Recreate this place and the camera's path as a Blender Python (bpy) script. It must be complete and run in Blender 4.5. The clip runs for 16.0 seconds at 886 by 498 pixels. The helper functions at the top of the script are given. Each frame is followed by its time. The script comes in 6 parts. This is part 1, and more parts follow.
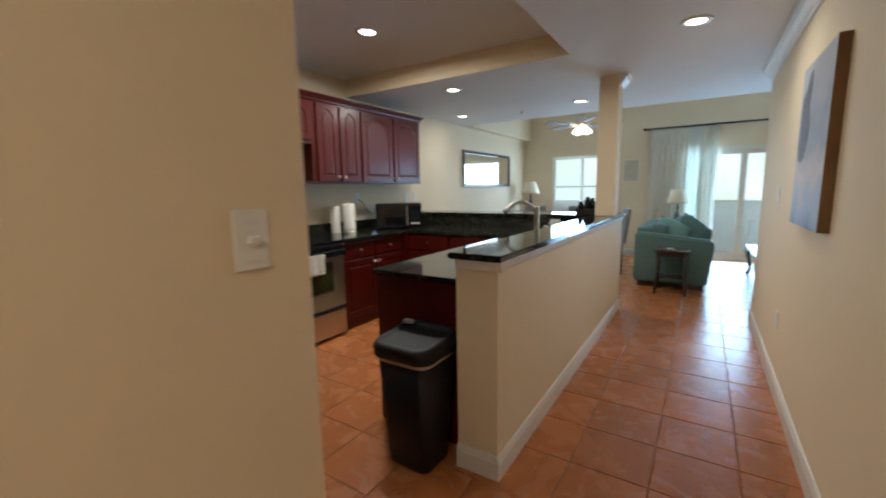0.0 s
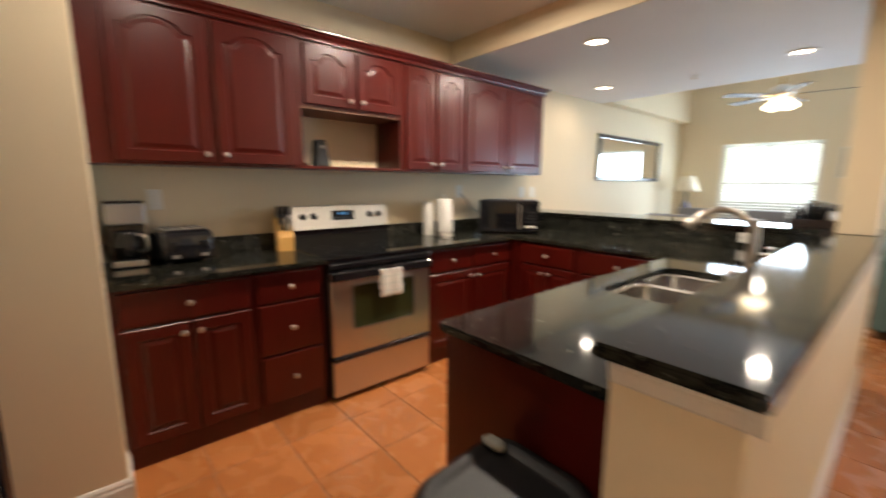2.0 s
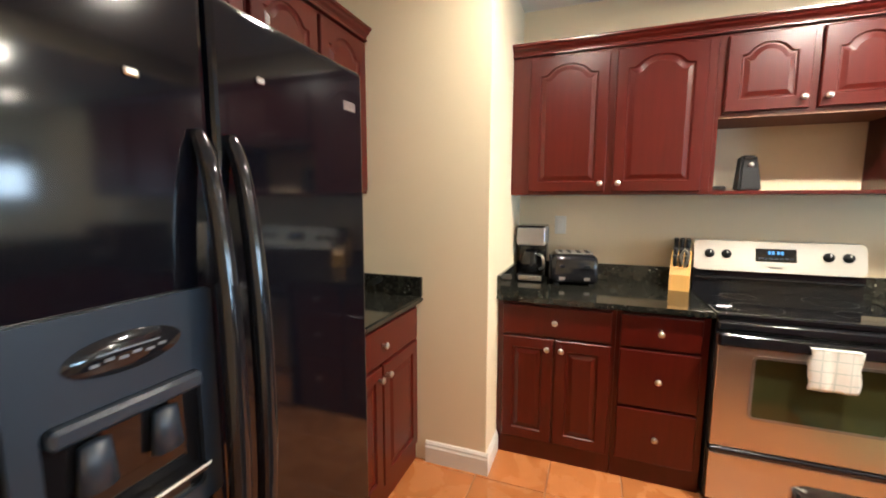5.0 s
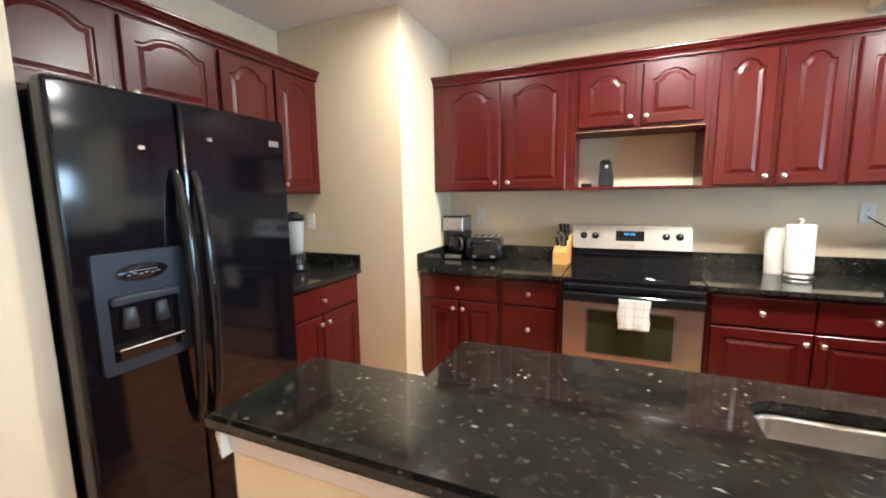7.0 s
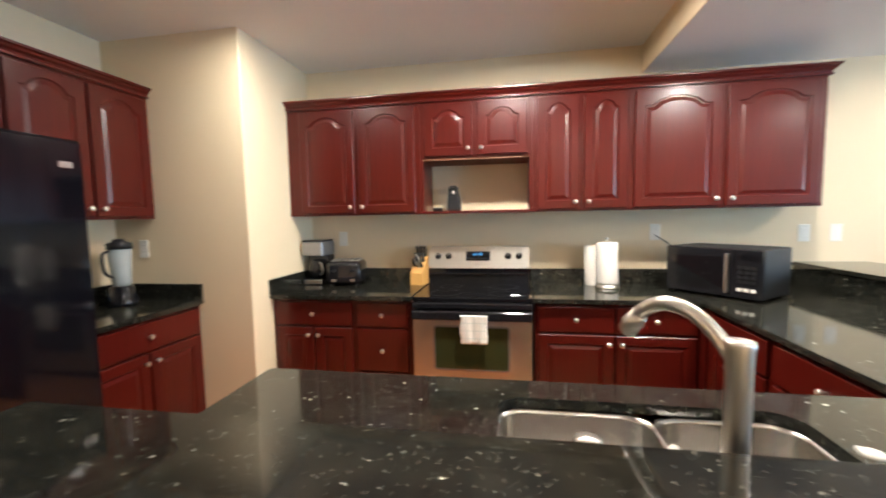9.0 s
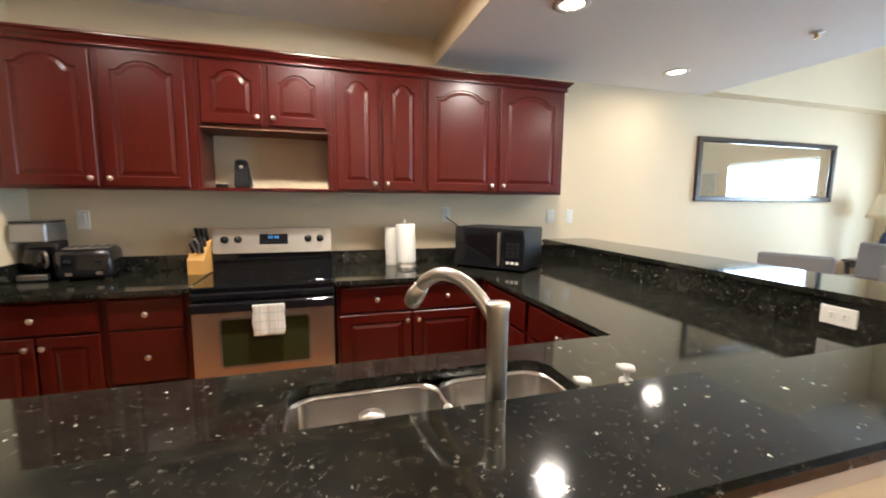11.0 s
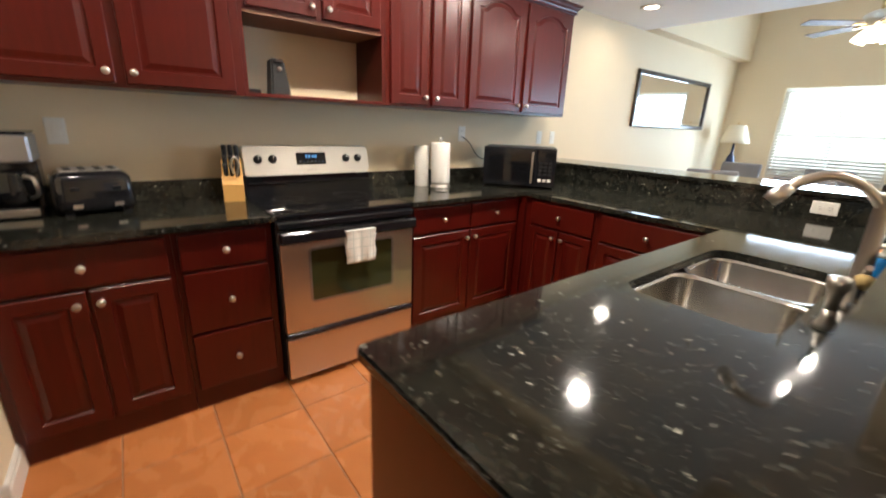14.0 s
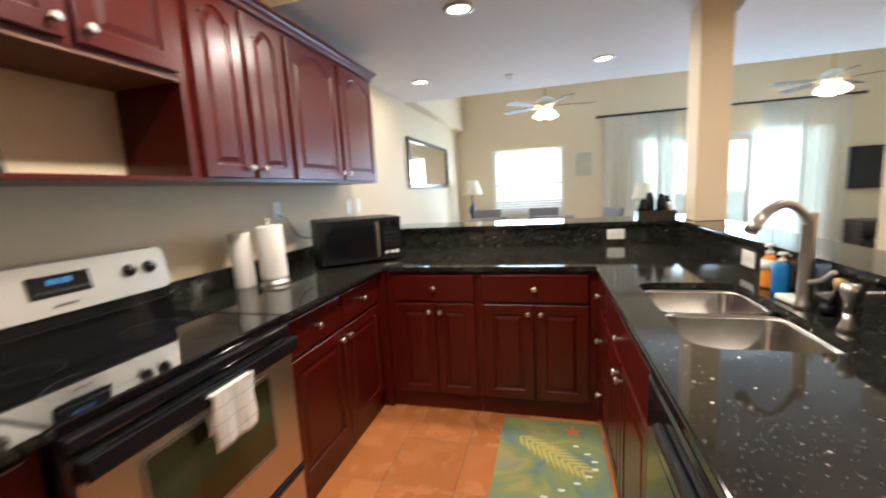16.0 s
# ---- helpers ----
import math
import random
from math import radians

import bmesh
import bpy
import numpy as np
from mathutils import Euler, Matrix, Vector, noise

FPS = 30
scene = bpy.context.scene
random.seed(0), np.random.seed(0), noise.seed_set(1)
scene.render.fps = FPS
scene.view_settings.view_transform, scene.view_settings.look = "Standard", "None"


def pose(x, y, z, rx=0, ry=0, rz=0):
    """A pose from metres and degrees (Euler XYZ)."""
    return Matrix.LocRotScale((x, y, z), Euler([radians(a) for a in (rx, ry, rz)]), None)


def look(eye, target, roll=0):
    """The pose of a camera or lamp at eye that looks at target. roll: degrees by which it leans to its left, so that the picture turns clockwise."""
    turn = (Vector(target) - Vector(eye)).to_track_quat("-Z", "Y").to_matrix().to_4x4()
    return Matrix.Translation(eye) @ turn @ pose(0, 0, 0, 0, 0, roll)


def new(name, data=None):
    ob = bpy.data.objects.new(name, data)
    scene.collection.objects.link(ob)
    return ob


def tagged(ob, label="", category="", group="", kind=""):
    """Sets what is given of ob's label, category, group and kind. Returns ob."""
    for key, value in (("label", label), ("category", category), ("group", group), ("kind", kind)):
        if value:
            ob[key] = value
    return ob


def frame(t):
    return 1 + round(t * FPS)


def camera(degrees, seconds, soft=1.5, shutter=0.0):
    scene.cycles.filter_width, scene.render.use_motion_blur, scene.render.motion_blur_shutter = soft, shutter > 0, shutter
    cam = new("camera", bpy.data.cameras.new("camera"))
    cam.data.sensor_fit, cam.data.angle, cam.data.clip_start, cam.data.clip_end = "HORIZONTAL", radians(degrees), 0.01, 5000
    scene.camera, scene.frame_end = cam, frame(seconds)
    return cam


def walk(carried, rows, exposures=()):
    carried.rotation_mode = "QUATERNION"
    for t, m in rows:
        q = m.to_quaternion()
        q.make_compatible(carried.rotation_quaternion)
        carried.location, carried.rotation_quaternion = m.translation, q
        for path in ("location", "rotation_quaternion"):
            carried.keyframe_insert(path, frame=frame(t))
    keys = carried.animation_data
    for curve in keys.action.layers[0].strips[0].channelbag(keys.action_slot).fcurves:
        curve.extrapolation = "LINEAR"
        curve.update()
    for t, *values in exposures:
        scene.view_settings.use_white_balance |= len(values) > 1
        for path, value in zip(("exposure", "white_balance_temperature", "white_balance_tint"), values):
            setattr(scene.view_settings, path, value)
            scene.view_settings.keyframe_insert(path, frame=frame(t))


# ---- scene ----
cam = camera(95.4, 16.0, soft=1.8, shutter=0.5)
PATH = [
    (0, (3.481, -1.88, 1.355), (2.409, -0.217, 1.067), -1.0),
    (0.5, (3.335, -1.59, 1.348), (2.461, 0.174, 0.994), -1.1),
    (1, (3.249, -1.282, 1.352), (2.131, 0.344, 1.027), 0.9),
    (1.5, (3.094, -1.101, 1.354), (1.985, 0.532, 1.032), 2.0),
    (2, (2.864, -0.999, 1.358), (1.366, 0.286, 1.038), 0.3),
    (2.5, (2.642, -0.905, 1.353), (0.76, -0.264, 1.131), 1.9),
    (3, (2.406, -0.888, 1.353), (0.439, -0.617, 1.107), 1.7),
    (3.5, (2.268, -0.879, 1.352), (0.281, -0.83, 1.135), 0.2),
    (4, (2.332, -0.777, 1.364), (0.374, -1.091, 1.107), 0.8),
    (4.2, (2.388, -0.706, 1.374), (0.449, -1.12, 1.109), 0.8),
    (4.7, (2.600, -0.620, 1.400), (0.72, -1.25, 1.16), 0.5),
    (5.5, (2.920, -0.320, 1.415), (1.05, -1.07, 1.17), -0.5),
    (6.5, (3.119, 0.129, 1.424), (1.313, -0.699, 1.195), -1.4),
    (7, (3.19, 0.288, 1.428), (1.369, -0.496, 1.161), -0.8),
    (7.5, (3.169, 0.434, 1.422), (1.384, -0.434, 1.178), 0.1),
    (8, (3.155, 0.523, 1.431), (1.346, -0.307, 1.233), -0.7),
    (8.5, (3.148, 0.583, 1.431), (1.26, -0.054, 1.264), -1.4),
    (9, (3.138, 0.641, 1.427), (1.174, 0.298, 1.266), -1.1),
    (9.5, (3.12, 0.717, 1.433), (1.127, 0.672, 1.263), -0.8),
    (10, (3.111, 0.747, 1.409), (1.131, 0.984, 1.264), -0.6),
    (11.2, (3.090, 0.680, 1.405), (1.16, 1.33, 1.12), 0.9),
    (12.5, (3.047, 0.424, 1.378), (1.312, 1.328, 0.972), 3.1),
    (13, (2.933, 0.074, 1.339), (1.115, 0.821, 0.973), 2.2),
    (13.5, (2.79, -0.262, 1.334), (0.975, 0.528, 0.884), 2.5),
    (13.7, (2.755, -0.372, 1.338), (1.045, 0.565, 0.825), 2.3),
    (14, (2.574, -0.502, 1.348), (1.068, 0.675, 0.76), 2.2),
    (14.5, (2.318, -0.595, 1.344), (0.863, 0.72, 0.949), 0.5),
    (15, (2.063, -0.646, 1.347), (0.693, 0.748, 0.928), 0.9),
    (15.5, (1.801, -0.647, 1.351), (0.832, 1.052, 0.935), 0.2),
    (16, (1.663, -0.541, 1.358), (1.147, 1.37, 1.072), -3.2),
]
EXPOSURES = [(0, -0.58, 5750, 6), (1, -0.18, 6000, 10), (1.8, 0.02, 6500, 13), (2.5, 0.35, 7200, 12), (3.0, 0.58, 7300, 10), (3.6, 0.80, 7000, 10), (6.5, 1.05, 5750, 8), (8, 1.05, 5650, 8), (9, 0.75, 6000, 10), (10, 0.45, 6200, 10), (12.5, 0.32, 6100, 13), (13.2, 0.32, 6600, 11), (14, 0.36, 6300, 12), (15, 0.42, 6500, 12), (16, 0.25, 6200, 13)]
walk(cam, [(t, look(eye, target, roll)) for t, eye, target, roll in PATH], EXPOSURES)

# ---- world and lights ----
world = bpy.data.worlds.new("world")
scene.world = world
world.use_nodes = True
wn = world.node_tree.nodes
sky = wn.new("ShaderNodeTexSky")
sky.sky_type, sky.sun_disc = "NISHITA", False
sky.sun_elevation, sky.sun_rotation = radians(58), radians(10)
world.node_tree.links.new(sky.outputs[0], wn["Background"].inputs[0])
wn["Background"].inputs[1].default_value = 0.14
sun = new("sun", bpy.data.lights.new("sun", "SUN"))
sun.data.energy, sun.data.angle, sun.data.color = 2.6, radians(0.6), (1, 0.95, 0.88)
sun.matrix_world = look((9, 26, 38), (4.5, 2, 0))
CAN, CAN_COLOR = 21.0, (1.0, 0.895, 0.745)
# The last entry, at the hall's rear, is unseen: added as fill light.
CAN_SPOTS = [(1.17, 0.66, 2.60, 1.9), (1.19, -0.66, 2.60, 0.5), (1.165, 1.96, 2.41, 1.15), (0.47, 3.38, 2.41, 0.18), (2.13, 3.38, 2.41, 0.8), (3.37, 1.36, 2.41, 0.5), (3.35, -2.9, 2.41, 0.75)]


def area(name, m, sx, sy, energy, color):
    lamp = bpy.data.lights.new(name, "AREA")
    lamp.shape, lamp.size, lamp.size_y, lamp.energy, lamp.color = "RECTANGLE", sx, sy, energy, color
    ob = new(name, lamp)
    ob.matrix_world = m
    return ob


area("window_daylight", look((1.28, 6.95, 1.38), (1.28, 0, 1.2)), 1.2, 1.15, 50, (0.60, 0.80, 1.0))
area("window_skylight", look((1.28, 7.02, 1.5), (1.28, 0, 1.5)), 1.16, 1.1, 20, (0.70, 0.86, 1.0))
area("door_daylight", look((4.4, 6.968, 1.02), (4.4, 0, 1.02)), 2.6, 1.95, 270, (0.47, 0.74, 1.0))


# ---- materials ----
def mat(name, base, rough=0.5, metal=0.0, var=0.08, scale=6.0, bump=0.0, bump_scale=60.0, coat=0.0, piece=0.0, rough_var=0.06, emit=None, strength=0.0, spec=0.5):
    m = bpy.data.materials.new(name)
    m.use_nodes = True
    nt = m.node_tree
    b = nt.nodes["Principled BSDF"]
    b.inputs["Roughness"].default_value, b.inputs["Metallic"].default_value = rough, metal
    b.inputs["Coat Weight"].default_value, b.inputs["Coat Roughness"].default_value = coat, 0.2
    b.inputs["Specular IOR Level"].default_value = spec
    geo = nt.nodes.new("ShaderNodeTexCoord")
    n = nt.nodes.new("ShaderNodeTexNoise")
    n.inputs["Scale"].default_value, n.inputs["Detail"].default_value = scale, 6
    nt.links.new(geo.outputs["Object"], n.inputs["Vector"])
    ramp = nt.nodes.new("ShaderNodeMix")
    ramp.data_type = "RGBA"
    lo = [c * (1 - var) for c in base]
    hi = [min(1, c * (1 + var)) for c in base]
    ramp.inputs[6].default_value, ramp.inputs[7].default_value = (*lo, 1), (*hi, 1)
    nt.links.new(n.outputs["Fac"], ramp.inputs[0])
    out = ramp.outputs[2]
    if piece:
        info = nt.nodes.new("ShaderNodeObjectInfo")
        hsv = nt.nodes.new("ShaderNodeHueSaturation")
        mr = nt.nodes.new("ShaderNodeMapRange")
        mr.inputs["To Min"].default_value, mr.inputs["To Max"].default_value = 1 - piece, 1 + piece
        nt.links.new(info.outputs["Random"], mr.inputs["Value"])
        nt.links.new(mr.outputs[0], hsv.inputs["Value"])
        nt.links.new(out, hsv.inputs["Color"])
        out = hsv.outputs[0]
    nt.links.new(out, b.inputs["Base Color"])
    if rough_var:
        r = nt.nodes.new("ShaderNodeMapRange")
        r.inputs["To Min"].default_value, r.inputs["To Max"].default_value = max(0.02, rough - rough_var), min(1, rough + rough_var)
        nt.links.new(n.outputs["Fac"], r.inputs["Value"])
        nt.links.new(r.outputs[0], b.inputs["Roughness"])
    if bump:
        n2 = nt.nodes.new("ShaderNodeTexNoise")
        n2.inputs["Scale"].default_value, n2.inputs["Detail"].default_value = bump_scale, 4
        nt.links.new(geo.outputs["Object"], n2.inputs["Vector"])
        bp = nt.nodes.new("ShaderNodeBump")
        bp.inputs["Strength"].default_value, bp.inputs["Distance"].default_value = bump, 0.01
        nt.links.new(n2.outputs["Fac"], bp.inputs["Height"])
        nt.links.new(bp.outputs[0], b.inputs["Normal"])
    if emit:
        b.inputs["Emission Color"].default_value, b.inputs["Emission Strength"].default_value = (*emit, 1), strength
    return m


def bsdf(m):
    return m.node_tree.nodes["Principled BSDF"]


def wood(name, dark, light, rough=0.3, coat=0.3, grain=14.0):
    m = mat(name, light, rough, coat=coat, var=0.0, rough_var=0.015, scale=2.0)
    nt = m.node_tree
    tc = nt.nodes.new("ShaderNodeTexCoord")
    mp = nt.nodes.new("ShaderNodeMapping")
    mp.inputs["Scale"].default_value = (grain, grain, 1.2)
    n = nt.nodes.new("ShaderNodeTexNoise")
    n.inputs["Scale"].default_value, n.inputs["Detail"].default_value, n.inputs["Roughness"].default_value = 3.0, 9, 0.65
    big = nt.nodes.new("ShaderNodeTexNoise")
    big.inputs["Scale"].default_value = 2.4
    mix = nt.nodes.new("ShaderNodeMix")
    mix.data_type = "RGBA"
    add = nt.nodes.new("ShaderNodeMath")
    add.operation = "MULTIPLY_ADD"
    add.inputs[1].default_value, add.inputs[2].default_value = 0.6, 0.0
    sm = nt.nodes.new("ShaderNodeMath")
    sm.operation = "MULTIPLY_ADD"
    sm.inputs[1].default_value = 0.5
    mix.inputs[6].default_value, mix.inputs[7].default_value = (*dark, 1), (*light, 1)
    nt.links.new(tc.outputs["Object"], mp.inputs[0])
    nt.links.new(mp.outputs[0], n.inputs["Vector"])
    nt.links.new(tc.outputs["Object"], big.inputs["Vector"])
    nt.links.new(n.outputs["Fac"], add.inputs[0])
    nt.links.new(big.outputs["Fac"], sm.inputs[0])
    nt.links.new(add.outputs[0], sm.inputs[2])
    nt.links.new(sm.outputs[0], mix.inputs[0])
    nt.links.new(mix.outputs[2], bsdf(m).inputs["Base Color"])
    return m


def granite():
    m = mat("granite", (0.012, 0.016, 0.013), 0.07, coat=0.0, var=0.3, rough_var=0.02)
    nt = m.node_tree
    tc = nt.nodes.new("ShaderNodeTexCoord")
    base = None
    steps = [(14.0, 0.45, 0.72, (0.024, 0.023, 0.017)), (48.0, 0.54, 0.76, (0.034, 0.032, 0.024)), (110.0, 0.60, 0.70, (0.012, 0.014, 0.014))]
    col = None
    for sc, a, b2, c in steps:
        n = nt.nodes.new("ShaderNodeTexNoise")
        n.inputs["Scale"].default_value, n.inputs["Detail"].default_value = sc, 5
        nt.links.new(tc.outputs["Object"], n.inputs["Vector"])
        r = nt.nodes.new("ShaderNodeMapRange")
        r.inputs["From Min"].default_value, r.inputs["From Max"].default_value = a, b2
        nt.links.new(n.outputs["Fac"], r.inputs["Value"])
        mx = nt.nodes.new("ShaderNodeMix")
        mx.data_type = "RGBA"
        if col is None:
            mx.inputs[6].default_value = (0.0100, 0.0102, 0.0082, 1)
        else:
            nt.links.new(col, mx.inputs[6])
        mx.inputs[7].default_value = (*c, 1)
        nt.links.new(r.outputs[0], mx.inputs[0])
        col = mx.outputs[2]
    for sc, keep, size, c in [(130.0, 0.80, 0.36, (0.050, 0.050, 0.040)), (95.0, 0.92, 0.32, (0.13, 0.13, 0.105)), (72.0, 0.955, 0.28, (0.36, 0.36, 0.31)), (42.0, 0.978, 0.20, (0.62, 0.60, 0.48))]:
        v = nt.nodes.new("ShaderNodeTexVoronoi")
        v.inputs["Scale"].default_value = sc
        mp = nt.nodes.new("ShaderNodeMapping")
        mp.inputs["Scale"].default_value, mp.inputs["Rotation"].default_value = (1.0, 0.72, 0.9), (0.3 * sc, 0.5, 0.6 + sc)
        wob = nt.nodes.new("ShaderNodeTexNoise")
        wob.inputs["Scale"].default_value = sc * 2.5
        addv = nt.nodes.new("ShaderNodeVectorMath")
        addv.operation = "MULTIPLY_ADD"
        addv.inputs[1].default_value = (0.02, 0.02, 0.02)
        nt.links.new(tc.outputs["Object"], wob.inputs["Vector"])
        nt.links.new(wob.outputs["Color"], addv.inputs[0])
        nt.links.new(tc.outputs["Object"], addv.inputs[2])
        nt.links.new(addv.outputs[0], mp.inputs[0])
        nt.links.new(mp.outputs[0], v.inputs["Vector"])
        less = nt.nodes.new("ShaderNodeMapRange")
        less.inputs["From Min"].default_value, less.inputs["From Max"].default_value = size, size * 0.7
        nt.links.new(v.outputs["Distance"], less.inputs["Value"])
        sep = nt.nodes.new("ShaderNodeSeparateColor")
        nt.links.new(v.outputs["Color"], sep.inputs[0])
        gt = nt.nodes.new("ShaderNodeMath")
        gt.operation = "GREATER_THAN"
        gt.inputs[1].default_value = keep
        nt.links.new(sep.outputs[0], gt.inputs[0])
        mul = nt.nodes.new("ShaderNodeMath")
        mul.operation = "MULTIPLY"
        nt.links.new(less.outputs[0], mul.inputs[0])
        nt.links.new(gt.outputs[0], mul.inputs[1])
        mx = nt.nodes.new("ShaderNodeMix")
        mx.data_type = "RGBA"
        nt.links.new(mul.outputs[0], mx.inputs[0])
        nt.links.new(col, mx.inputs[6])
        mx.inputs[7].default_value = (*c, 1)
        col = mx.outputs[2]
    nt.links.new(col, bsdf(m).inputs["Base Color"])
    return m


def tile_mat():
    m = mat("terracotta_tile", (0.5, 0.2, 0.07), 0.22, var=0.0, bump=0.0, rough_var=0.0)
    nt = m.node_tree
    tc = nt.nodes.new("ShaderNodeTexCoord")
    info = nt.nodes.new("ShaderNodeObjectInfo")
    off = nt.nodes.new("ShaderNodeVectorMath")
    off.operation = "MULTIPLY_ADD"
    off.inputs[0].default_value = (0, 0, 0)
    comb = nt.nodes.new("ShaderNodeCombineXYZ")
    mulr = nt.nodes.new("ShaderNodeMath")
    mulr.operation = "MULTIPLY"
    mulr.inputs[1].default_value = 37.0
    nt.links.new(info.outputs["Random"], mulr.inputs[0])
    nt.links.new(mulr.outputs[0], comb.inputs[2])
    addv = nt.nodes.new("ShaderNodeVectorMath")
    nt.links.new(tc.outputs["Object"], addv.inputs[0])
    nt.links.new(comb.outputs[0], addv.inputs[1])
    n = nt.nodes.new("ShaderNodeTexNoise")
    n.inputs["Scale"].default_value, n.inputs["Detail"].default_value, n.inputs["Distortion"].default_value = 5.0, 4, 1.0
    nt.links.new(addv.outputs[0], n.inputs["Vector"])
    cr = nt.nodes.new("ShaderNodeValToRGB")
    cr.color_ramp.elements[0].position, cr.color_ramp.elements[0].color = 0.25, (0.40, 0.132, 0.037, 1)
    cr.color_ramp.elements[1].position, cr.color_ramp.elements[1].color = 0.80, (0.50, 0.185, 0.058, 1)
    nt.links.new(n.outputs["Fac"], cr.inputs[0])
    hsv = nt.nodes.new("ShaderNodeHueSaturation")
    mr = nt.nodes.new("ShaderNodeMapRange")
    mr.inputs["To Min"].default_value, mr.inputs["To Max"].default_value = 0.88, 1.08
    nt.links.new(info.outputs["Random"], mr.inputs["Value"])
    nt.links.new(mr.outputs[0], hsv.inputs["Value"])
    nt.links.new(cr.outputs[0], hsv.inputs["Color"])
    nt.links.new(hsv.outputs[0], bsdf(m).inputs["Base Color"])
    r = nt.nodes.new("ShaderNodeMapRange")
    r.inputs["To Min"].default_value, r.inputs["To Max"].default_value = 0.20, 0.34
    nt.links.new(n.outputs["Fac"], r.inputs["Value"])
    nt.links.new(r.outputs[0], bsdf(m).inputs["Roughness"])
    n2 = nt.nodes.new("ShaderNodeTexNoise")
    n2.inputs["Scale"].default_value, n2.inputs["Detail"].default_value, n2.inputs["Distortion"].default_value = 9, 3, 1.2
    nt.links.new(addv.outputs[0], n2.inputs["Vector"])
    bp = nt.nodes.new("ShaderNodeBump")
    bp.inputs["Strength"].default_value, bp.inputs["Distance"].default_value = 0.16, 0.012
    nt.links.new(n2.outputs["Fac"], bp.inputs["Height"])
    nt.links.new(bp.outputs[0], bsdf(m).inputs["Normal"])
    return m


M_WALL = mat("wall_paint", (0.76, 0.635, 0.44), 0.7, var=0.03, scale=3, bump=0.04, bump_scale=140)
M_CEIL = mat("ceiling_paint", (0.80, 0.78, 0.75), 0.8, var=0.03, scale=3, bump=0.1, bump_scale=120)
M_TRIM = mat("trim_paint", (0.74, 0.70, 0.63), 0.4, var=0.03)
M_TILE = tile_mat()
M_GROUT = mat("grout", (0.30, 0.15, 0.08), 0.85, var=0.15, scale=30)
M_CHERRY = wood("cherry_wood", (0.024, 0.0016, 0.0011), (0.100, 0.0064, 0.0032), 0.31, 0.12)
bsdf(M_CHERRY).inputs["Specular IOR Level"].default_value = 0.36
M_MAPLE = wood("cabinet_underside_ply", (0.10, 0.038, 0.018), (0.19, 0.080, 0.036), 0.6, 0.0)
M_GRANITE = granite()
M_STEEL = mat("brushed_steel", (0.60, 0.57, 0.54), 0.34, 1.0, var=0.04, scale=3)
M_PANELSTEEL = mat("brushed_panel", (0.33, 0.33, 0.34), 0.36, 0.85, var=0.05)
M_SINK = mat("sink_steel", (0.50, 0.48, 0.44), 0.24, 1.0, var=0.06, scale=5, bump=0.02, bump_scale=90)
M_NICKEL = mat("satin_nickel", (0.66, 0.62, 0.56), 0.33, 1.0, var=0.03)
M_BLACK = mat("gloss_black", (0.010, 0.010, 0.012), 0.10, var=0.1, rough_var=0.03)
M_FRIDGE = mat("fridge_black", (0.004, 0.004, 0.006), 0.08, var=0.1, rough_var=0.02)
M_GLASSBLACK = mat("black_glass", (0.006, 0.006, 0.007), 0.04, var=0.1, rough_var=0.01)
M_OVENGLASS = mat("oven_window_glass", (0.035, 0.038, 0.014), 0.06, var=0.25, scale=4, rough_var=0.01)
M_PLASTIC = mat("matte_black_plastic", (0.010, 0.010, 0.011), 0.45, var=0.15, spec=0.3, bump=0.1, bump_scale=200)
M_DISP = mat("dispenser_grey", (0.020, 0.029, 0.042), 0.35, var=0.08)
M_DISPMARK = mat("faint_grey_print", (0.16, 0.17, 0.19), 0.4, var=0.1)
M_WHITE = mat("white_plastic", (0.78, 0.76, 0.70), 0.35, var=0.03)
M_PAPER = mat("paper_towel", (0.83, 0.80, 0.74), 0.95, var=0.03, bump=0.5, bump_scale=180)
M_BLOCK = wood("blond_wood", (0.55, 0.28, 0.07), (0.72, 0.42, 0.13), 0.45, 0.1)
M_TEAL = mat("teal_upholstery", (0.10, 0.165, 0.155), 0.9, var=0.12, scale=14, bump=0.5, bump_scale=300)
M_PILLOW = mat("patterned_cushion", (0.16, 0.28, 0.24), 0.9, var=0.35, scale=30, bump=0.4, bump_scale=250)
M_DARKWOOD = wood("espresso_wood", (0.012, 0.008, 0.007), (0.035, 0.022, 0.017), 0.3, 0.3)
M_CURTAIN = mat("cream_curtain", (0.82, 0.76, 0.64), 0.95, var=0.05, bump=0.3, bump_scale=200)
M_SHADE = mat("lamp_shade", (0.80, 0.70, 0.52), 0.9, var=0.05)
M_BRASS = mat("brass", (0.62, 0.42, 0.18), 0.3, 1.0, var=0.05)
M_BLUE = mat("blue_ceramic", (0.035, 0.045, 0.10), 0.2, var=0.1)
M_LIGHT = mat("lit_diffuser", (0.9, 0.9, 0.85), 0.5, emit=(1.0, 0.86, 0.66), strength=14)
M_MIRROR = mat("mirror", (0.9, 0.9, 0.9), 0.01, 1.0, var=0, rough_var=0)
M_BLIND = mat("white_blind", (0.85, 0.86, 0.86), 0.5, var=0.02)
M_GREYCLOTH = mat("grey_upholstery", (0.21, 0.21, 0.225), 0.9, var=0.12, bump=0.3, bump_scale=200)
M_GREEN = mat("tree_green", (0.06, 0.11, 0.03), 0.8, var=0.4, scale=3)
M_STUCCO = mat("balcony_stucco", (0.72, 0.70, 0.65), 0.9, var=0.05, bump=0.3)


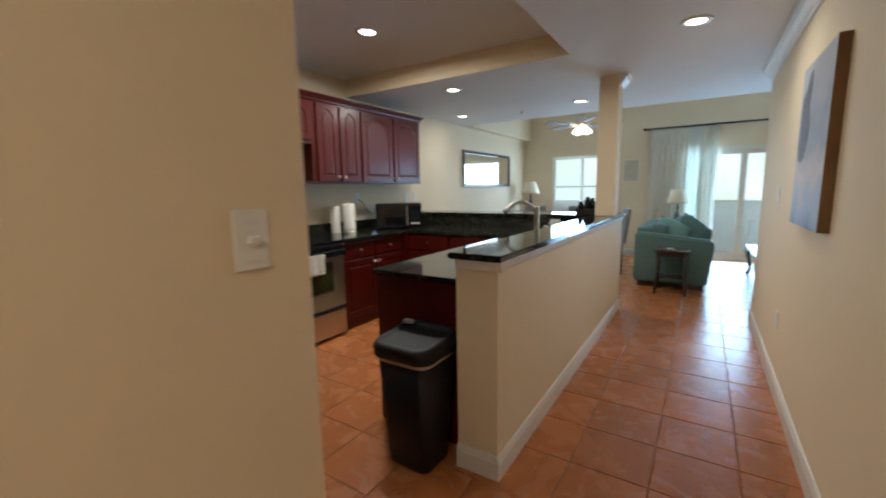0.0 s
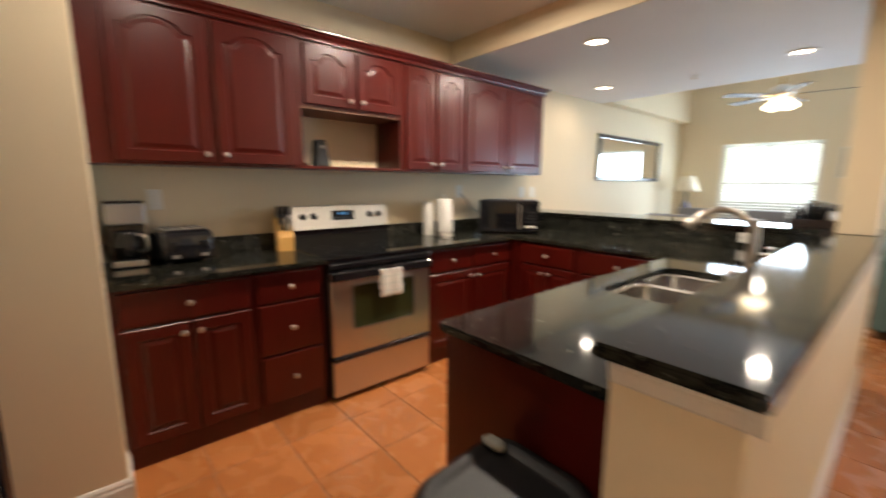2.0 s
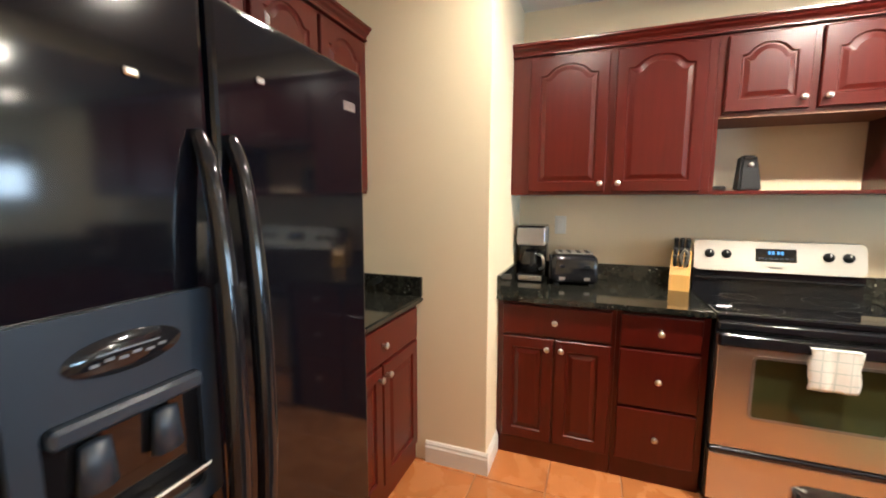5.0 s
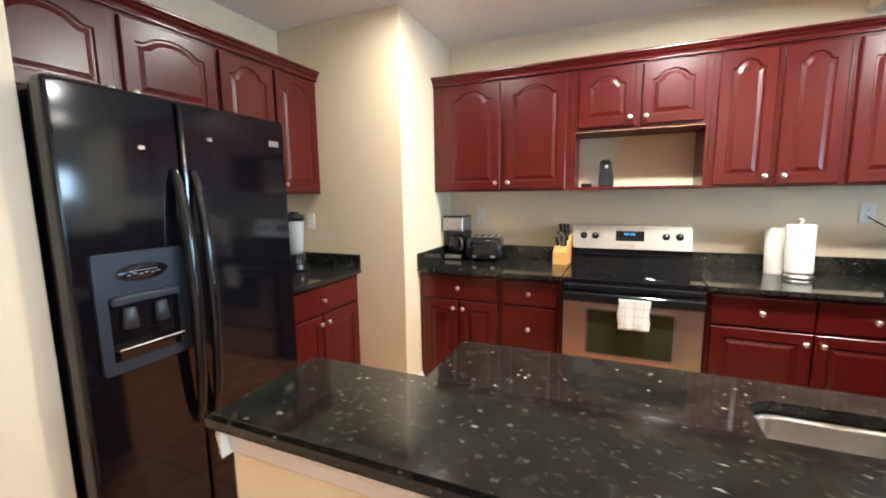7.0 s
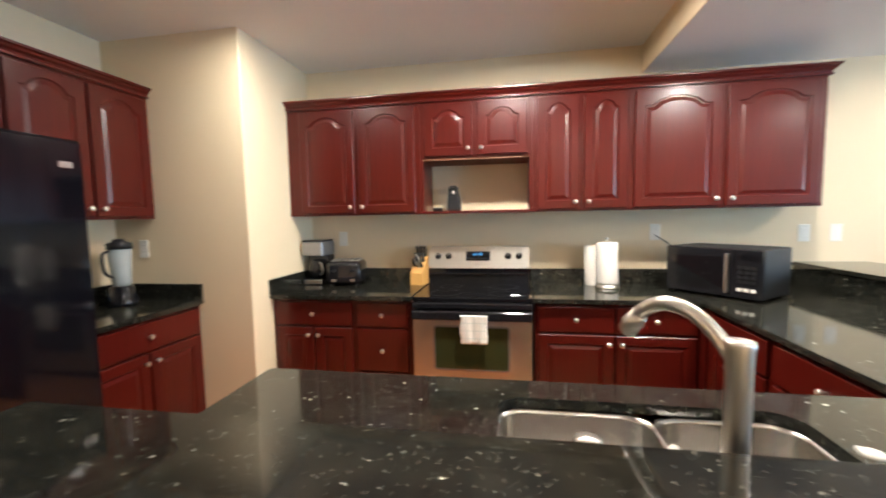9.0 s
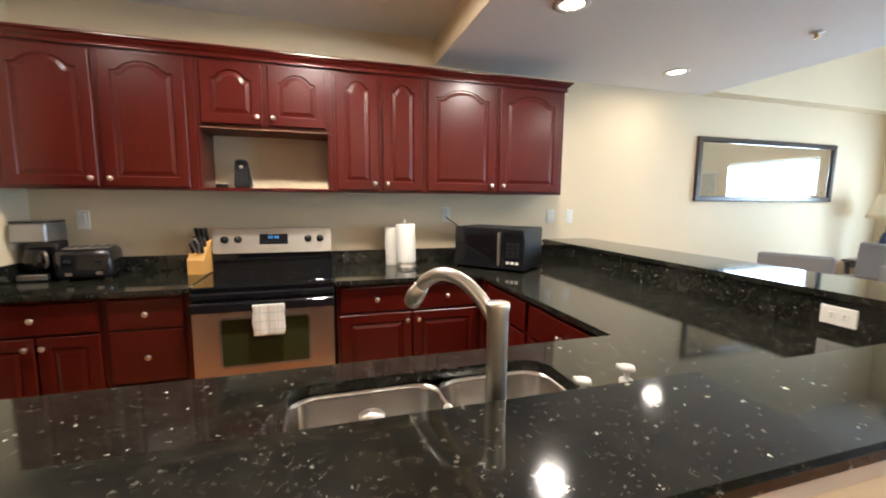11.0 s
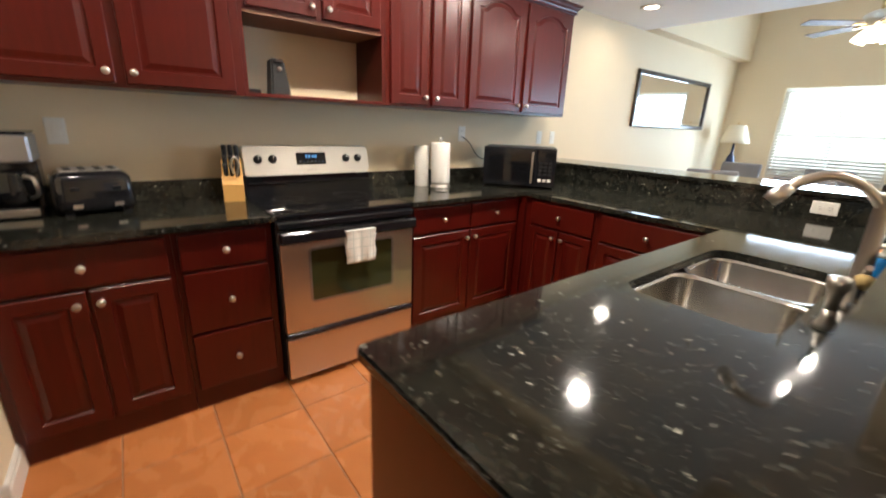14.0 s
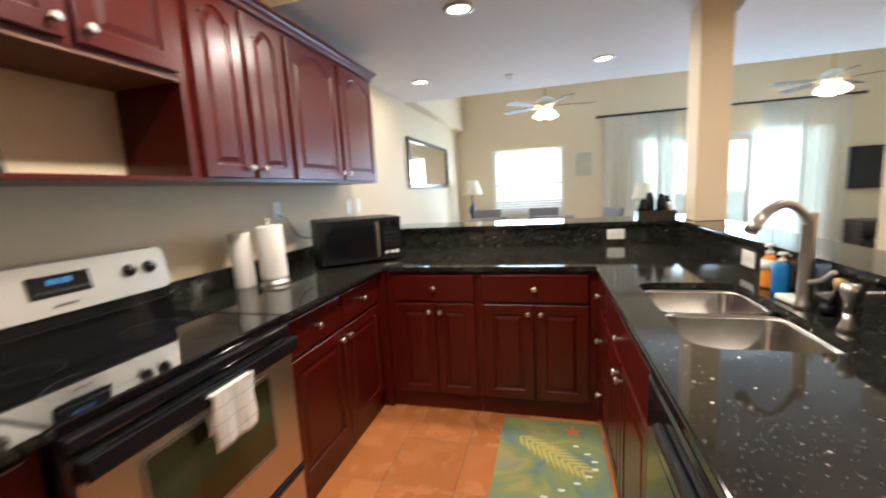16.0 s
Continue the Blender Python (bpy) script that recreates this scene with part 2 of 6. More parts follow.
def glass(name, tint=(1, 1, 1), rough=0.0):
    m = bpy.data.materials.new(name)
    m.use_nodes = True
    nt = m.node_tree
    nt.nodes.remove(nt.nodes["Principled BSDF"])
    g = nt.nodes.new("ShaderNodeBsdfGlass")
    g.inputs["Color"].default_value, g.inputs["IOR"].default_value, g.inputs["Roughness"].default_value = (*tint, 1), 1.45, rough
    nt.links.new(g.outputs[0], nt.nodes["Material Output"].inputs[0])
    return m


M_GLASS = glass("clear_glass")


# ---- mesh helpers ----
def box(bm, x0, x1, y0, y1, z0, z1, bevel=0.0, seg=1):
    m = Matrix.Translation(((x0 + x1) / 2, (y0 + y1) / 2, (z0 + z1) / 2)) @ Matrix.Diagonal((abs(x1 - x0), abs(y1 - y0), abs(z1 - z0), 1))
    made = bmesh.ops.create_cube(bm, size=1, matrix=m)["verts"]
    if bevel:
        edges = list({e for v in made for e in v.link_edges})
        bmesh.ops.bevel(bm, geom=edges, offset=bevel, segments=seg, affect="EDGES", profile=0.5)
    return bm


def fresh(*boxes, bevel=0.0, seg=1):
    bm = bmesh.new()
    for b in boxes:
        box(bm, *b, bevel=bevel, seg=seg)
    return bm


def smooth(bm):
    for f in bm.faces:
        f.smooth = True
    return bm


def lathe(profile, seg=24, m=None, bm=None):
    bm = bm or bmesh.new()
    m = m or Matrix.Identity(4)
    rings = []
    for r, z in profile:
        rings.append([bm.verts.new(m @ Vector((r * math.cos(2 * math.pi * k / seg), r * math.sin(2 * math.pi * k / seg), z))) for k in range(seg)])
    for a, b in zip(rings, rings[1:]):
        for k in range(seg):
            f = bm.faces.new((a[k], a[(k + 1) % seg], b[(k + 1) % seg], b[k]))
            f.smooth = True
    bm.faces.new(rings[0][::-1])
    bm.faces.new(rings[-1])
    return bm


def tube(points, radius, seg=10, bm=None):
    bm = bm or bmesh.new()
    pts = [Vector(p) for p in points]
    radii = radius if isinstance(radius, (list, tuple)) else [radius] * len(pts)
    rings, side = [], None
    for i, p in enumerate(pts):
        d = (pts[min(i + 1, len(pts) - 1)] - pts[max(i - 1, 0)]).normalized()
        side = (side - d * side.dot(d)) if side else d.orthogonal()
        side.normalize()
        up = d.cross(side)
        rings.append([bm.verts.new(p + radii[i] * (math.cos(2 * math.pi * k / seg) * side + math.sin(2 * math.pi * k / seg) * up)) for k in range(seg)])
    for a, b in zip(rings, rings[1:]):
        for k in range(seg):
            f = bm.faces.new((a[k], a[(k + 1) % seg], b[(k + 1) % seg], b[k]))
            f.smooth = True
    bm.faces.new(rings[0][::-1])
    bm.faces.new(rings[-1])
    return bm


def curved(points, n=6):
    out, pts = [], [Vector(p) for p in points]
    pts = [pts[0]] + pts + [pts[-1]]
    for a, b, c, d in zip(pts, pts[1:], pts[2:], pts[3:]):
        for k in range(n):
            t = k / n
            out.append(0.5 * ((2 * b) + (c - a) * t + (2 * a - 5 * b + 4 * c - d) * t * t + (3 * b - a - 3 * c + d) * t ** 3))
    return out + [pts[-1]]


def extrude(profile, length, m=None, bm=None):
    """A profile in (y, z), drawn along x from 0 to length."""
    bm = bm or bmesh.new()
    m = m or Matrix.Identity(4)
    a = [bm.verts.new(m @ Vector((0, y, z))) for y, z in profile]
    b = [bm.verts.new(m @ Vector((length, y, z))) for y, z in profile]
    n = len(profile)
    for k in range(n):
        bm.faces.new((a[k], a[(k + 1) % n], b[(k + 1) % n], b[k]))
    bm.faces.new(a[::-1])
    bm.faces.new(b)
    bmesh.ops.recalc_face_normals(bm, faces=bm.faces)
    return bm


def rounded(x0, x1, y0, y1, r, n=5):
    out = []
    for cx, cy, a in ((x1 - r, y1 - r, 0), (x0 + r, y1 - r, 90), (x0 + r, y0 + r, 180), (x1 - r, y0 + r, 270)):
        out += [(cx + r * math.cos(radians(a + 90 * k / n)), cy + r * math.sin(radians(a + 90 * k / n))) for k in range(n + 1)]
    return out


def plaque(outline, front, back):
    """A flat slab from an outline in x and z, its face at y = front."""
    bm = bmesh.new()
    a = [bm.verts.new((x, front, z)) for x, z in outline]
    b = [bm.verts.new((x, back, z)) for x, z in outline]
    for k in range(len(a)):
        j = (k + 1) % len(a)
        bm.faces.new((a[k], a[j], b[j], b[k]))
    bm.faces.new(a)
    bm.faces.new(b[::-1])
    return bm


def ringed(outer, inner, front, back):
    """A frame between two outlines of equal length in x and z."""
    bm = bmesh.new()
    loops = [[bm.verts.new((x, y, z)) for x, z in pts] for pts, y in ((outer, back), (outer, front), (inner, front), (inner, back))]
    for a, b in zip(loops, loops[1:] + loops[:1]):
        for k in range(len(a)):
            j = (k + 1) % len(a)
            bm.faces.new((a[k], a[j], b[j], b[k]))
    return bm


def to_mesh(name, bm, material):
    me = bpy.data.meshes.new(name)
    bmesh.ops.recalc_face_normals(bm, faces=bm.faces)
    bm.to_mesh(me)
    bm.free()
    me.materials.append(material)
    return me


def part(name, bm, material, parent=None, label="", m=None):
    ob = new(name, to_mesh(name, bm, material))
    ob.parent = parent
    if m is not None:
        ob.matrix_basis = m
    return tagged(ob, label)


def thing(name, m, label, category, group=""):
    ob = new(name)
    ob.empty_display_size = 0.1
    ob.matrix_basis = m
    return tagged(ob, label, category, group)


def structure(name, bm, material, label=""):
    return tagged(part(name, bm, material, None, label), kind="structure")


# ---- the rooms ----
LOW, HIGH, TRAY, FAR, EAST = 2.41, 3.10, 2.60, 7.0, 7.3
structure("floor", fresh((-0.12, EAST + 0.1, -4.1, FAR + 0.1, -0.12, -0.004)), M_GROUT, "brown grout bed under terracotta floor tiles")
structure("wall_west", fresh((-0.12, 0, -2.2, FAR + 0.12, 0, HIGH)), M_WALL, "warm beige painted wall behind stove and mirror")
structure("wall_duct", fresh((0.0, 0.15, 4.2, FAR, 2.405, HIGH), bevel=0.003), M_WALL, "beige boxed soffit along the top of the dining wall")
structure("wall_box", fresh((0, 0.838, -2.0, -1.006, 0, TRAY), bevel=0.004), M_WALL, "beige projecting wall corner beside the counter")
structure("wall_kitchen_back", fresh((0.0, 2.56, -2.12, -2.0, 0, TRAY)), M_WALL, "beige wall behind the refrigerator")
structure("wall_partition", fresh((2.562, 2.76, -4.0, -1.30, 0, TRAY), bevel=0.004), M_WALL, "beige end wall between refrigerator and hallway")
structure("wall_hall_east", fresh((3.95, 4.09, -4.0, 3.07, 0, LOW), bevel=0.004), M_WALL, "beige hallway wall with a picture")
structure("wall_hall_end", fresh((2.6, 4.1, -4.12, -4.0, 0, LOW)), M_WALL)
structure("wall_east", fresh((EAST, EAST + 0.12, 2.95, FAR + 0.12, 0, HIGH)), M_WALL)
structure("wall_living_south", fresh((4.09, EAST, 2.95, 3.07, 0, LOW)), M_WALL)
WX0, WX1, WZ0, WZ1 = 0.66, 1.915, 0.78, 2.01
DX0, DX1, DZ1 = 3.04, 5.76, 2.03
structure("wall_far", fresh((0, WX0, FAR, FAR + 0.14, 0, HIGH), (WX1, DX0, FAR, FAR + 0.14, 0, HIGH), (DX1, EAST, FAR, FAR + 0.14, 0, HIGH),
                            (WX0, WX1, FAR, FAR + 0.14, 0, WZ0), (WX0, WX1, FAR, FAR + 0.14, WZ1, HIGH), (DX0, DX1, FAR, FAR + 0.14, DZ1, HIGH)), M_WALL, "beige far wall with window and glass door")
structure("ceiling", fresh((0, 2.515, 1.55, 4.2, LOW, TRAY), (2.515, EAST, -4.0, 4.2, LOW, TRAY)), M_CEIL, "off-white painted dropped ceiling")
structure("ceiling_tray", fresh((0, 2.515, -2.0, 1.55, TRAY, TRAY + 0.08)), M_CEIL, "off-white recessed tray ceiling over the kitchen")
structure("ceiling_high", fresh((0, EAST, 4.2, FAR, HIGH, HIGH + 0.08), (0, EAST, 4.12, 4.2, TRAY, HIGH + 0.08)), M_CEIL, "high off-white living room ceiling")
structure("tray_side", fresh((0, 2.509, 1.544, 1.55, LOW + 0.001, TRAY), (2.509, 2.515, -1.30, 1.55, LOW + 0.001, TRAY)), M_WALL, "beige side of the tray ceiling")
HW0, HW1, HY0, HY1, BAR = 2.532, 2.746, -0.302, 2.90, 1.072
structure("half_wall", fresh((HW0, HW1, HY0, HY1, 0, BAR - 0.032), (0.0, HW0, 2.567, 2.667, 0, BAR - 0.032), bevel=0.003), M_WALL, "beige painted half wall under the raised bar")
structure("column", fresh((2.565, 2.745, 2.385, 2.60, BAR, LOW), bevel=0.004), M_WALL, "beige square column standing on the half wall")

BASE_P = [(0, 0), (0.014, 0), (0.014, 0.085), (0.010, 0.095), (0.010, 0.105), (0.004, 0.118), (0, 0.12)]
base_bm = bmesh.new()


def skirting(x0, y0, x1, y1):
    """Runs with the room on its left-hand side."""
    d = Vector((x1 - x0, y1 - y0, 0))
    m = Matrix.Translation((x0, y0, 0)) @ Matrix.Rotation(math.atan2(d.y, d.x), 4, "Z")
    extrude(BASE_P, d.length, m, base_bm)


for x0, y0, x1, y1 in [(HW1, HY1, HW1, HY0 - 0.014), (HW1 + 0.001, HY0, HW0, HY0), (3.95, -4.0, 3.95, 3.084), (3.936, 3.07, 4.09, 3.07),
                       (0.838, -0.992, 0.838, -1.34), (0.58, -1.006, 0.837, -1.006), (2.76, -1.286, 2.76, -4.0), (2.562, -1.30, 2.759, -1.30),
                       (0, 7.0, 0, 2.67), (DX0, 7.0, 0.0, 7.0), (EAST, 7.0, DX1, 7.0)]:
    skirting(x0, y0, x1, y1)
structure("baseboard", base_bm, M_TRIM, "cream moulded baseboard")

CROWN_P = [(0, 0), (0, -0.10), (-0.012, -0.10), (-0.018, -0.085), (-0.035, -0.07), (-0.055, -0.035), (-0.075, -0.025), (-0.08, 0)]
crown = extrude(CROWN_P, 7.07, Matrix.Translation((3.95, -4.0, LOW)) @ Matrix.Rotation(math.pi / 2, 4, "Z") @ Matrix.Diagonal((1, -1, 1, 1)))
structure("crown_moulding", crown, M_TRIM, "white crown moulding along the hallway wall")
structure("column_crown", extrude(CROWN_P, 0.215, Matrix.Translation((2.745, 2.385, LOW)) @ Matrix.Rotation(math.pi / 2, 4, "Z")), M_TRIM, "white crown moulding piece on the column")
# ---- cabinets ----
def arch_loop(x0, x1, z0, z1, rise, n=22):
    """A rectangle whose top runs as a cathedral arch: level shoulders, a short reverse curve, a broad round crown."""
    pts = [(x0, z0), (x1, z0)]
    for k in range(n + 1):
        t = k / n
        s = abs(t - 0.5) * 2
        if s < 0.60:
            up = 1 - 0.48 * (s / 0.60) ** 2
        elif s < 0.84:
            u = (s - 0.60) / 0.24
            up = 0.52 * (1 - u) ** 2 * (1 + 0.15 * u)
        else:
            up = 0.0
        pts.append((x1 + (x0 - x1) * t, z1 - rise + rise * up))
    return pts


def panel_door(w, h, rise=0.0, stile=0.055, t=0.02):
    """A door slab with a raised panel; its front faces -y at y = -t, its lower left corner is at the origin."""
    bm = bmesh.new()
    n = 22
    outer = arch_loop(0, w, 0, h, 0.0, n)

    def ring(inset, y, rr):
        return [bm.verts.new((x, y, z)) for x, z in arch_loop(inset, w - inset, inset, h - inset + (0.012 if rr else 0), rr, n)]

    back = [bm.verts.new((x, 0, z)) for x, z in outer]
    loops = [back, [bm.verts.new((x, -t + 0.004, z)) for x, z in outer],
             [bm.verts.new((x, -t, z)) for x, z in arch_loop(0.004, w - 0.004, 0.004, h - 0.004, 0.0, n)],
             ring(stile, -t, rise), ring(stile + 0.005, -t + 0.008, rise), ring(stile + 0.014, -t + 0.008, rise), ring(stile + 0.034, -t + 0.001, rise * 0.95)]
    for a, b in zip(loops, loops[1:]):
        for k in range(len(a)):
            j = (k + 1) % len(a)
            bm.faces.new((a[k], a[j], b[j], b[k]))
    bm.faces.new(loops[0][::-1])
    bm.faces.new(loops[-1])
    return bm


def knob_bm():
    return lathe([(0.0001, 0), (0.007, 0), (0.006, 0.008), (0.006, 0.013), (0.0145, 0.018), (0.0155, 0.023), (0.012, 0.028), (0.0001, 0.030)], 16, Matrix.Rotation(math.pi / 2, 4, "X"))


KNOB = to_mesh("knob", knob_bm(), M_NICKEL)


def knob(parent, x, z, y=-0.02):
    o = new("knob", KNOB)
    o.parent, o.matrix_basis = parent, Matrix.Translation((x, y, z))
    return tagged(o, "satin nickel mushroom knob")


def door(cab, x, z, w, h, rise, knob_x, knob_z, front=0.0, name="door"):
    d = part(name, panel_door(w, h, rise, stile=0.055 if w > 0.25 else 0.045), M_CHERRY, cab, m=Matrix.Translation((x, front, z)))
    knob(d, knob_x, knob_z)
    return d


def drawer(cab, x, z, w, h, front=0.0):
    d = part("drawer_front", fresh((0, w, -0.02, 0, 0, h), bevel=0.005, seg=2), M_CHERRY, cab, m=Matrix.Translation((x, front, z)))
    knob(d, w / 2, h / 2)
    return d


TOE, TOP = 0.105, 0.885


def base_cabinet(m, w, depth, layout, label, stiles=(0.02, 0.02), group="kitchen base cabinets", inside=TOP):
    """Local x to the viewer's right, y into the cabinet; face frame at y = 0."""
    cab = thing("base_cabinet", m, label, "cabinet", group)
    part("body", fresh((0, w, 0.0, depth, TOE, inside)) if inside == TOP else fresh((0, w, 0.0, depth, TOE, inside), (0, w, 0.0, 0.018, inside, TOP)), M_CHERRY, cab)
    part("toe_kick", fresh((0.001, w - 0.001, 0.006, depth, 0, TOE)), M_CHERRY, cab)
    a, b = stiles[0], w - stiles[1]
    g = 0.012
    if layout == "drawers":
        for z, h in ((0.115, 0.275), (0.405, 0.285), (0.705, 0.16)):
            drawer(cab, a, z, b - a, h)
    else:
        n = 2 if layout in ("doors", "two") else 1
        if layout == "two":
            half = (b - a - g) / 2
            drawer(cab, a, 0.705, half, 0.16)
            drawer(cab, a + half + g, 0.705, half, 0.16)
        else:
            drawer(cab, a, 0.705, b - a, 0.16)
        half = (b - a - g) / 2
        door(cab, a, 0.115, half, 0.575, 0.0, half - 0.03, 0.525)
        door(cab, a + half + g, 0.115, half, 0.575, 0.0, 0.03, 0.525)
    return cab


UB, UT = 1.447, 2.228


def upper_cabinet(m, w, z0, z1, depth, stiles, label, rise=0.055, gap=0.035, bottom=M_MAPLE, n=2):
    cab = thing("wall_cabinet", m, label, "cabinet", "kitchen wall cabinets")
    part("body", fresh((0, w, 0.0, depth, z0, z1)), M_CHERRY, cab)
    a, b = stiles[0], w - stiles[1]
    h = z1 - z0 - 0.045
    if n == 2:
        half = (b - a - gap) / 2
        door(cab, a, z0 + 0.015, half, h, rise, half - 0.028, 0.045)
        door(cab, a + half + gap, z0 + 0.015, half, h, rise, 0.028, 0.045)
    else:
        door(cab, a, z0 + 0.015, b - a, h, rise, b - a - 0.028, 0.045)
    return cab


STOVE_WALL = lambda y, face=0.61: Matrix.Translation((face, y, 0)) @ Matrix.Rotation(math.pi / 2, 4, "Z")
base_cabinet(STOVE_WALL(-1.004), 0.594, 0.60, "door", "dark cherry base cabinet, one drawer over two doors, by wall", (0.03, 0.02))
base_cabinet(STOVE_WALL(-0.409), 0.40, 0.60, "drawers", "dark cherry base cabinet with three drawers, beside the stove", (0.02, 0.03))
base_cabinet(STOVE_WALL(0.772), 0.94, 0.60, "two", "dark cherry base cabinet, two drawers over doors, beside stove")
FARF = lambda x: Matrix.Translation((x, 1.735, 0))
filler = thing("corner_filler", Matrix.Translation((0.63, 1.74, 0)), "narrow cherry filler post joining the two base runs in the corner", "cabinet filler")
part("post", fresh((-0.04, 0.044, -0.026, 0.02, 0, TOP)), M_CHERRY, filler)
base_cabinet(FARF(0.675), 0.57, 0.80, "door", "dark cherry base cabinet under the far counter, in the corner", (0.06, 0.02))
base_cabinet(FARF(1.246), 0.665, 0.80, "door", "dark cherry base cabinet under the far counter, beside the sink run", (0.03, 0.05))
PEN = lambda y: Matrix.Translation((1.925, y, 0)) @ Matrix.Rotation(-math.pi / 2, 4, "Z")
base_cabinet(PEN(1.71), 0.28, 0.59, "drawers", "narrow dark cherry drawer cabinet beside the sink", group="peninsula cabinets")
base_cabinet(PEN(1.43), 0.90, 0.59, "door", "dark cherry sink base cabinet on the peninsula", group="peninsula cabinets", inside=0.66)
structure("peninsula_end_panel", fresh((1.925, 2.531, -0.172, -0.150, 0, TOP)), M_CHERRY, "plain dark cherry end panel of the peninsula")
BACKF = lambda x: Matrix.Translation((x, -1.395, 0)) @ Matrix.Rotation(math.pi, 4, "Z")
base_cabinet(BACKF(1.625), 0.785, 0.60, "door", "dark cherry base cabinet beside the refrigerator", (0.02, 0.03))

dish = thing("dishwasher", Matrix.Translation((1.925, 0.525, 0)) @ Matrix.Rotation(-math.pi / 2, 4, "Z"), "black dishwasher built in under the peninsula counter", "dishwasher")
part("body", fresh((0, 0.60, 0.0, 0.58, 0.10, 0.875)), M_PLASTIC, dish)
part("door", fresh((0.004, 0.596, -0.028, 0, 0.11, 0.72), bevel=0.004), M_BLACK, dish)
part("control_panel", fresh((0.004, 0.596, -0.03, 0, 0.725, 0.872), bevel=0.006), M_BLACK, dish)
part("handle", fresh((0.15, 0.45, -0.05, -0.028, 0.80, 0.825), bevel=0.006), M_PLASTIC, dish, "matte black bar handle")

STOVE_UP = lambda y: Matrix.Translation((0.33, y, 0)) @ Matrix.Rotation(math.pi / 2, 4, "Z")
upper_cabinet(STOVE_UP(-1.004), 1.004, UB, UT, 0.328, (0.10, 0.04), "tall cherry wall cabinet with two arched doors, beside the wall corner")
upper_cabinet(STOVE_UP(0.001), 0.77, 1.828, UT, 0.328, (0.035, 0.035), "short cherry wall cabinet with two arched doors over an open shelf", rise=0.05)
upper_cabinet(STOVE_UP(0.772), 0.618, UB, UT, 0.328, (0.03, 0.02), "cherry wall cabinet with two narrow arched doors", rise=0.045, gap=0.03)
upper_cabinet(STOVE_UP(1.391), 1.09, UB, UT, 0.328, (0.02, 0.03), "cherry wall cabinet with two wide arched doors above the microwave")
nook = thing("shelf_nook", STOVE_UP(0.001), "open cherry shelf niche under the short cabinet, over the stove", "shelf")
part("shelf_board", fresh((0.0, 0.77, 0.0, 0.328, UB, UB + 0.018), bevel=0.002), M_CHERRY, nook)
part("side_panel", fresh((0.75, 0.769, 0.001, 0.328, UB + 0.018, 1.828)), M_CHERRY, nook)
part("side_panel", fresh((0.0, 0.018, 0.001, 0.328, UB + 0.018, 1.828)), M_CHERRY, nook)
part("soffit_board", fresh((0.018, 0.75, 0.004, 0.328, 1.816, 1.828)), M_MAPLE, nook, "unfinished underside board")

BUP = lambda x: Matrix.Translation((x, -1.68, 0)) @ Matrix.Rotation(math.pi, 4, "Z")
upper_cabinet(BUP(1.61), 0.77, UB, UT, 0.31, (0.01, 0.02), "cherry wall cabinet with two arched doors over the small counter", gap=0.02)
upper_cabinet(BUP(2.56), 0.948, 1.82, UT, 0.31, (0.02, 0.02), "short cherry wall cabinet over the refrigerator", rise=0.045, gap=0.04)

CORN = [(0.0, 0.0), (0.018, 0.0), (0.018, 0.008), (0.012, 0.014), (0.015, 0.024), (0.028, 0.034), (0.033, 0.044), (0.045, 0.050), (0.045, 0.062), (0.0, 0.062)]


def cornice(m, length, end=False):
    bm = bmesh.new()
    prof = [(-y, z) for y, z in CORN]
    rows = []
    for x, k in ((0, 0), (length, 1)):
        rows.append([bm.verts.new((x + (-y if k and end else 0), y, z)) for y, z in prof])
    if end:
        rows.append([bm.verts.new((length - y, 0.328, z)) for y, z in prof])
    for a, b in zip(rows, rows[1:]):
        for k in range(len(a)):
            j = (k + 1) % len(a)
            bm.faces.new((a[k], a[j], b[j], b[k]))
    bm.faces.new(rows[0])
    bm.faces.new(rows[-1])
    ob = part("cabinet_cornice", bm, M_CHERRY, None, "stepped cherry crown moulding on top of the wall cabinets", m)
    return tagged(ob, category="moulding")


cornice(Matrix.Translation((0.33, -1.004, UT - 0.012)) @ Matrix.Rotation(math.pi / 2, 4, "Z"), 3.485, True)
cornice(Matrix.Translation((2.56, -1.68, UT - 0.012)) @ Matrix.Rotation(math.pi, 4, "Z"), 1.72, True)

# ---- counters ----
CT0, CT1 = TOP, 0.915


def slab(name, pts, z0, z1, label, holes=(), round_at=()):
    """A stone slab with eased edges from a plan outline."""
    bm = bmesh.new()
    vs = [bm.verts.new((x, y, z1)) for x, y in pts]
    f = bm.faces.new(vs)
    r = bmesh.ops.extrude_face_region(bm, geom=[f])
    for v in [e for e in r["geom"] if isinstance(e, bmesh.types.BMVert)]:
        v.co.z = z0
    bmesh.ops.recalc_face_normals(bm, faces=bm.faces)
    rim = [e for e in bm.edges if abs(e.verts[0].co.z - e.verts[1].co.z) < 1e-5]
    bmesh.ops.bevel(bm, geom=rim, offset=0.007, segments=2, affect="EDGES")
    ob = part(name, bm, M_GRANITE, None, label)
    return tagged(ob, category="countertop")


def corner(cx, cy, r, a0, n=5):
    return [(cx + r * math.cos(a0 + math.pi / 2 * k / n), cy + r * math.sin(a0 + math.pi / 2 * k / n)) for k in range(n + 1)]


